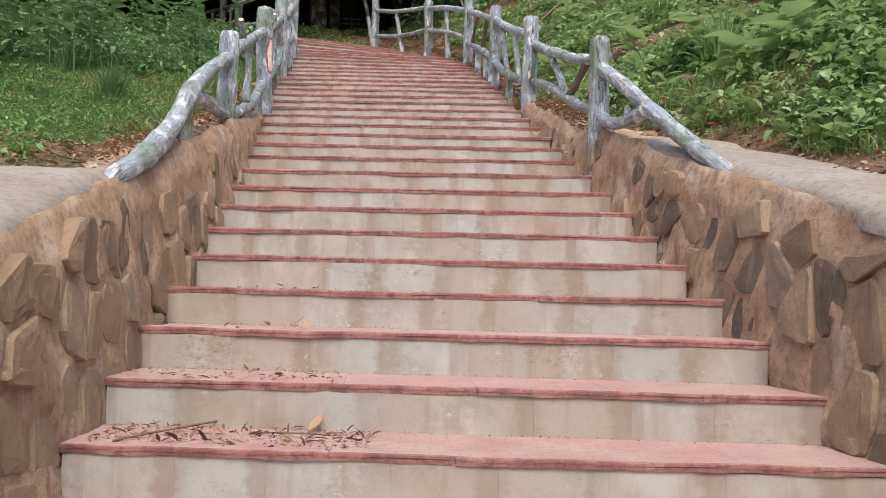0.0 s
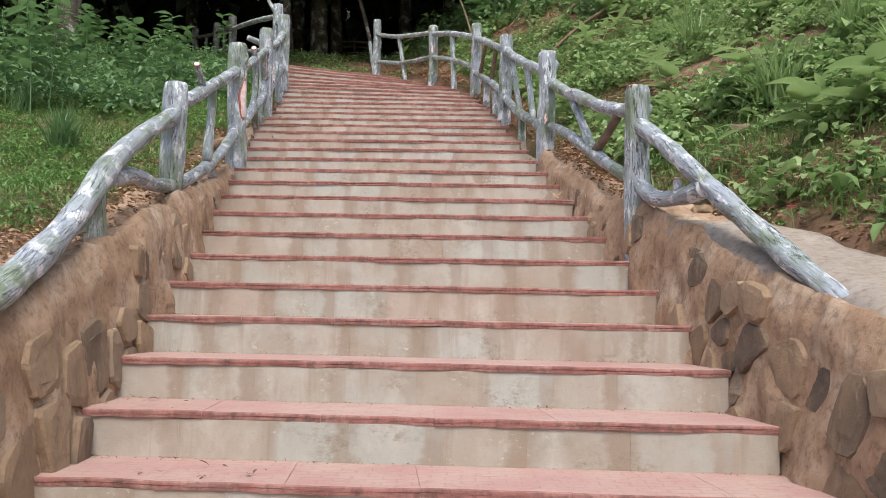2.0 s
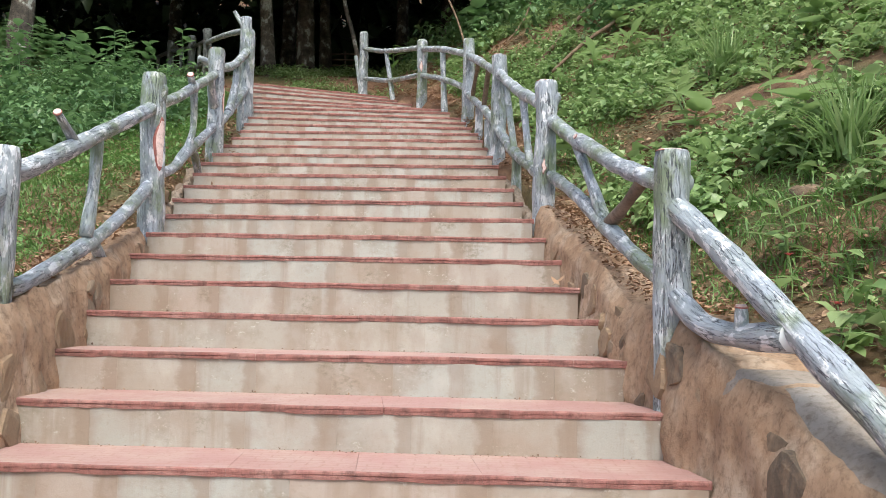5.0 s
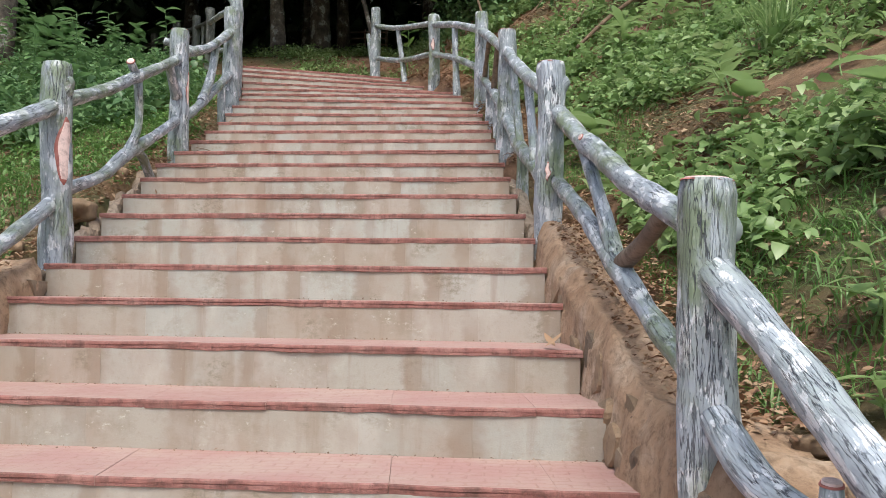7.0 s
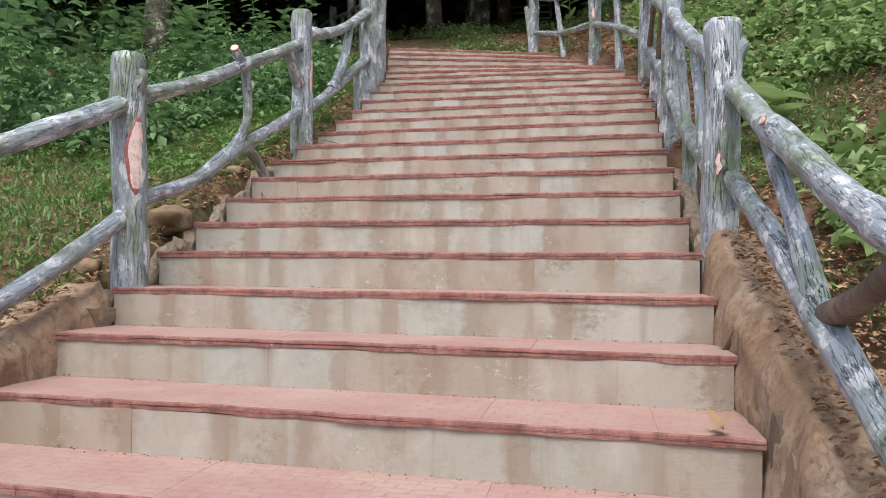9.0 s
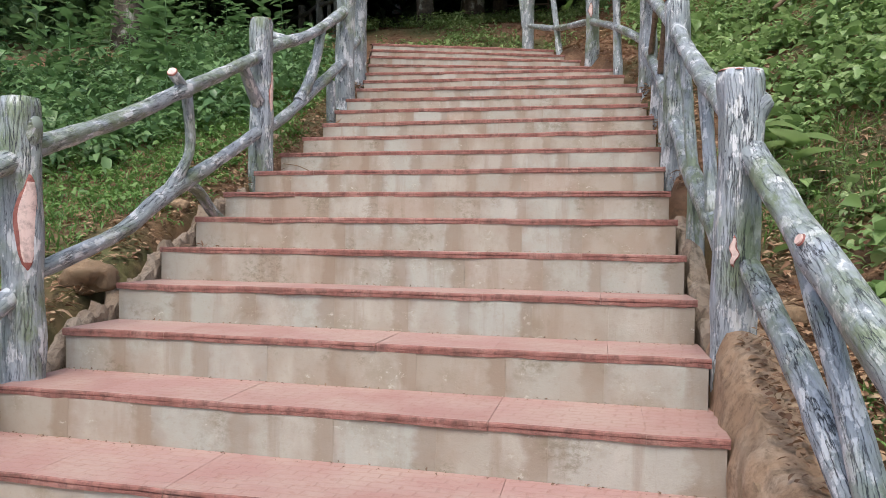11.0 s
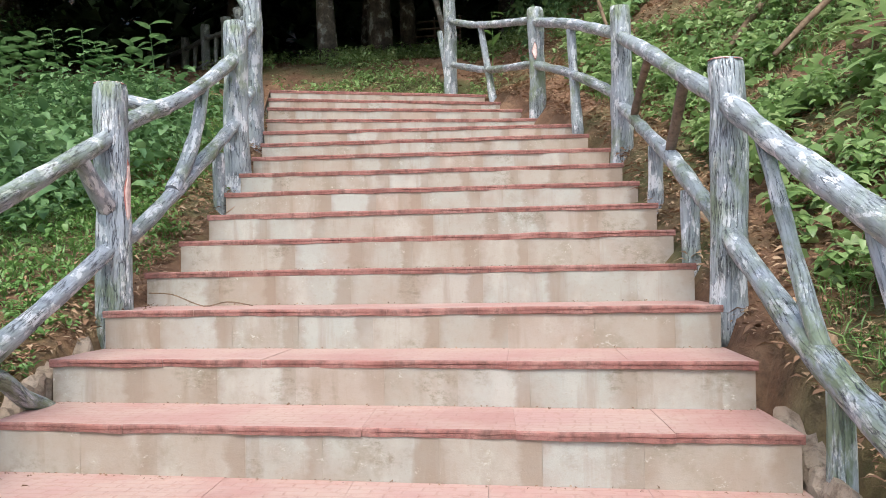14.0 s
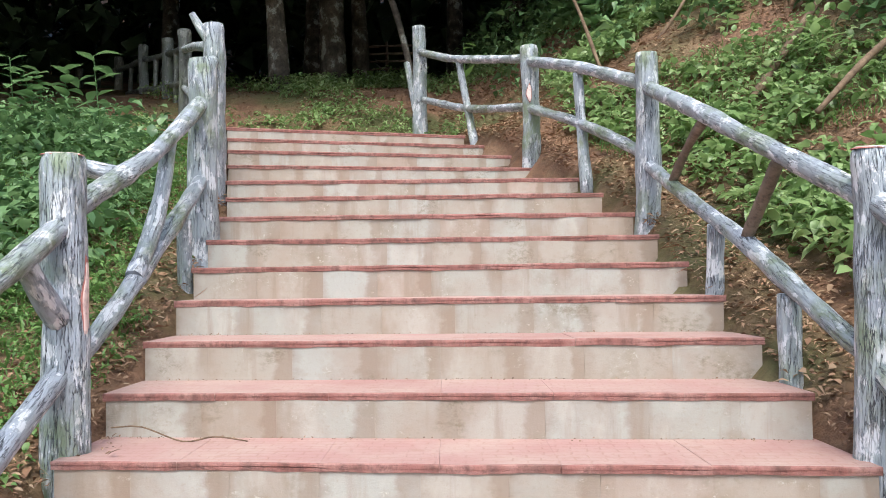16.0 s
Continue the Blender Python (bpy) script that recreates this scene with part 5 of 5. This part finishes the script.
for pts, rad in ((((1.2, 15.7, 6.2), (1.75, 16.0, 6.95), (2.3, 16.4, 7.65), (3.0, 16.9, 8.5)), (0.035, 0.03, 0.026, 0.02)),
                 (((1.5, 14.9, 6.1), (1.9, 15.0, 6.5), (2.35, 15.1, 6.85), (2.9, 15.3, 7.25)), (0.02, 0.024, 0.022, 0.016)),
                 (((0.4, 17.6, 7.0), (0.15, 18.0, 7.9), (-0.2, 18.6, 8.8)), (0.02, 0.018, 0.012)),
                 (((0.9, 17.9, 7.3), (1.3, 18.1, 7.9), (1.5, 18.4, 8.6)), (0.02, 0.016, 0.01))):
    root = tagged(new("fallen_branch"), "bare brown dead branch leaning on the bank", "branch", "dead branches")
    o = Vector(pts[0])
    root.location = o
    limb("wood", [Vector(p) - o for p in pts], rad, M_TWIG, root, seg=10, spacing=0.08)


def far_fence():
    root = tagged(new("wooden_fence"), "low brown slatted wooden fence in forest shade", "fence")
    root.location = (-2.95, 26.0, float(ground_z(-2.95, 26.0)))
    for sx in (-0.55, 0.05, 0.58):
        limb("fence_post", [(sx, 0, -0.1), (sx, 0, 0.4), (sx, 0, 0.75)], (0.03, 0.03, 0.028), M_BROWN, root, seg=8, spacing=0.1)
    for h in (0.2, 0.35, 0.5, 0.65):
        limb("slat", [(-0.6, -0.03, h), (0, -0.03, h + 0.01), (0.6, -0.03, h)], (0.022, 0.022, 0.022), M_BROWN, root, seg=8, spacing=0.2)


far_fence()


def tread_litter(n, count, u0, u1, seed):
    """Dry leaves lying on a tread."""
    l, r = step_ends(n)
    l2, r2 = step_ends(n + 1)
    u = rng.uniform(u0, u1, count)
    f = rng.uniform(0.1, 0.95, count)
    p = np.array([list(l.lerp(r, a).lerp(l2.lerp(r2, a), b)) for a, b in zip(u, f)])
    p[:, 2] = step_z(n) + 0.006
    ln = 0.012 + 0.06 * rng.beta(1.2, 2.6, count)
    leaves("leaf_litter", p, rng.uniform(0, 6.28, count), rng.normal(0.2, 0.4, count), ln, ln * rng.uniform(0.15, 0.5, count), M_CRUMB, "crumbled dry leaves lying on a red step", "leaf litter", 0.1, fine=True)


for n, count, u0, u1 in ((0, 330, 0.02, 0.38), (1, 110, 0.02, 0.34), (2, 22, 0.1, 0.28), (3, 12, 0.02, 0.3), (4, 8, 0.02, 0.2), (-1, 120, 0.03, 0.4), (19, 14, 0.0, 0.06), (16, 8, 0.0, 0.1)):
    tread_litter(n, count, u0, u1, n)


def twig(name, n, pts, r, label):
    root = tagged(new(name), label, "twig", "twigs on the steps")
    o = Vector((pts[0][0], pts[0][1], step_z(n) + r))
    root.location = o
    limb("stick", [Vector((x, y, step_z(n) + r + h)) - o for x, y, h in pts], (r,) * len(pts), M_TWIG, root, seg=6, spacing=0.03)


twig("twig", 0, ((-0.85, 3.42, 0), (-0.76, 3.55, 0.01), (-0.66, 3.72, 0.015), (-0.60, 3.80, 0.02)), 0.004, "thin dark twig lying on a red step")
twig("twig", 0, ((-0.45, 3.66, 0), (-0.3, 3.62, 0.01), (-0.17, 3.66, 0)), 0.004, "thin dark twig lying on a red step")
twig("twig", 19, ((-1.98, 12.2, 0.07), (-1.9, 12.28, 0.06), (-1.75, 12.31, 0.0), (-1.62, 12.30, 0.02), (-1.5, 12.32, 0.0)), 0.0035, "green-brown stem lying against a step")


def fallen_leaf(n, x, y, size, turn):
    root = tagged(new("fallen_leaf"), "curled dark fallen leaf on a step", "leaf", "fallen leaves")
    root.location = (x, y, step_z(n) + 0.012)
    a = leaf_part(root, Vector((0, 0, 0)), turn, 0.35, size, size * 0.5, M_LITTER, -0.3)
    a.name = "blade"


for n, lx, ly, s, a in ((11, 0.93, 8.16, 0.09, 0.4), (11, 0.97, 8.2, 0.08, 2.2), (2, -0.45, 4.35, 0.08, 0.3), (2, -0.38, 4.4, 0.06, 2.0), (0, -0.25, 3.7, 0.09, 1.0), (0, -0.05, 3.65, 0.07, 0.2), (22, -2.15, 13.5, 0.09, 0.3)):
    fallen_leaf(n, lx, ly, s, a)


# crumbs of soil and leaf swept against the foot of each riser
def crumbs(n, count):
    l, r = step_ends(n)
    l2, r2 = step_ends(n + 1)
    u = rng.beta(0.7, 0.8, count)
    f = 1 - 0.10 * rng.uniform(0, 1, count) ** 2 - 0.02
    p = np.array([list(l.lerp(r, a).lerp(l2.lerp(r2, a), b)) for a, b in zip(u, f)])
    p[:, 2] = step_z(n) + 0.003
    return p


p = np.concatenate([crumbs(n, 150) for n in range(-1, 22)])
ln = rng.uniform(0.004, 0.016, len(p))
leaves("crumbs", p, rng.uniform(0, 6.28, len(p)), rng.normal(0.2, 0.4, len(p)), ln, ln * 0.6, M_CRUMB, "dry crumbs of soil and leaf at the riser feet", "debris", 0.1)


# ---------------------------------------------------------------- the steps, piece by piece
STAIRS = tagged(new("stairs"), "long flight of concrete steps with faded red cement treads", "stairs", kind="structure")


def hexa(name, corners, mat, parent, bevel=0.0):
    bm = bmesh.new()
    v = [bm.verts.new(c) for c in corners]
    for q in ((0, 3, 2, 1), (4, 5, 6, 7), (0, 1, 5, 4), (1, 2, 6, 5), (2, 3, 7, 6), (3, 0, 4, 7)):
        bm.faces.new([v[i] for i in q])
    if bevel:
        bmesh.ops.bevel(bm, geom=list(bm.edges), offset=bevel, segments=1, affect="EDGES")
    return part(name, bm, mat, parent)


def build_steps():
    rnd = random.Random(5)
    for n in range(-8, TOP + 1):
        l, r = step_ends(n)
        l2, r2 = step_ends(n + 1) if n < TOP else (l + Vector((-0.7, 1.6, 0)), r + Vector((-0.6, 1.5, 0)))
        z = step_z(n)
        zb = z - RISE
        lip, thick = 0.009, 0.028
        fwd = Vector((-(r - l).y, (r - l).x, 0)).normalized()
        base = [l + fwd * 0.03, r + fwd * 0.03, r2 + fwd * 0.10, l2 + fwd * 0.10]
        core = hexa("step", [Vector((p.x, p.y, zb - 0.25)) for p in base] + [Vector((p.x, p.y, z - thick - 0.004)) for p in base], M_CONC, STAIRS)
        # riser blocks
        u = 0.0
        wide = (r - l).length
        while u < 1.0:
            w = rnd.uniform(0.26, 0.40) / wide
            u1 = u + w
            if 1 - u1 < 0.06:
                u1 = 1.0
            a, b = l.lerp(r, u + 0.0001), l.lerp(r, min(1, u1) - 0.0001)
            o = fwd * rnd.uniform(-0.001, 0.001)
            a, b = a + o, b + o
            c = [a, b, b + fwd * 0.032, a + fwd * 0.032]
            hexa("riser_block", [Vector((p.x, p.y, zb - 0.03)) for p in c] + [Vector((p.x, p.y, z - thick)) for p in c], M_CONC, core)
            u = u1
        # tread slabs
        u = -0.004
        u_end = 1.004
        while u < u_end:
            w = rnd.uniform(0.40, 0.52) / wide
            u1 = u + w
            if u_end - u1 < 0.08:
                u1 = u_end
            a, b = l.lerp(r, u + 0.0002), l.lerp(r, min(u_end, u1) - 0.0002)
            c2, d2 = l2.lerp(r2, min(u_end, u1) - 0.0002), l2.lerp(r2, u + 0.0002)
            lp = lip + rnd.uniform(-0.004, 0.003)
            dz = rnd.uniform(-0.001, 0.001)
            back_a, back_b = d2 + fwd * 0.05, c2 + fwd * 0.05
            rows, strip = [], []
            cuts = 8
            for s in range(cuts):
                f = s / (cuts - 1)
                p, q = a.lerp(b, f), back_a.lerp(back_b, f)
                worn = 0.005 * noise.noise(Vector((p.x * 1.3, n * 4.7, 2))) + 0.004 * noise.noise(Vector((p.x * 5, n * 3.1, 1))) + 0.003 * noise.noise(Vector((p.x * 19, n * 1.7, 5)))
                sag = 0.004 * noise.noise(Vector((p.x * 1.1, n * 5.3, 4))) + 0.003 * noise.noise(Vector((p.x * 4.0, n * 2.9, 6)))
                drop = 0.005 * noise.noise(Vector((p.x * 6, n * 2.3, 8))) + 0.005 * noise.noise(Vector((p.x * 23, n * 1.3, 9)))
                groove = 0.0005 + 0.0053 * min(1.0, max(0.0, 0.20 + 1.7 * noise.noise(Vector((p.x * 3.5, n * 3.7, 3)))))
                front = p - fwd * (lp + worn)
                rows.append([Vector((v.x, v.y, z + dz + h + (sag if v is not q else 0))) for v, h in ((front + fwd * 0.006, -thick), (front + fwd * 0.006, -thick * 0.55), (front + fwd * 0.006, -0.006), (front + fwd * 0.008, 0), (q, 0), (q, -thick))])
                strip.append([Vector((v.x, v.y, z + dz + h + sag)) for v, h in ((front + fwd * 0.012, -thick + drop - 0.002), (front + fwd * 0.003, -thick + drop), (front + fwd * 0.002, -thick * 0.62), (front + fwd * groove, -thick * 0.55), (front + fwd * groove, -thick * 0.47), (front, -thick * 0.40), (front + fwd * 0.0005, -0.003), (front + fwd * 0.006, 0.001 + drop * 0.2))])
            bm = bmesh.new()
            vs = [[bm.verts.new(v) for v in row] for row in rows]
            for va, vb in zip(vs, vs[1:]):
                for k in range(5):
                    bm.faces.new((va[k], vb[k], vb[(k + 1) % 6], va[(k + 1) % 6]))
            bm.faces.new(vs[0])
            bm.faces.new(vs[-1][::-1])
            bmesh.ops.recalc_face_normals(bm, faces=bm.faces)
            part("tread_slab", bm, M_RED, core)
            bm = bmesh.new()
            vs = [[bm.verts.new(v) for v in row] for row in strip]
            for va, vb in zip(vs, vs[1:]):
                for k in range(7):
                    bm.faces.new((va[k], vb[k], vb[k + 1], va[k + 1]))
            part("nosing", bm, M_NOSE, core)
            u = u1


build_steps()
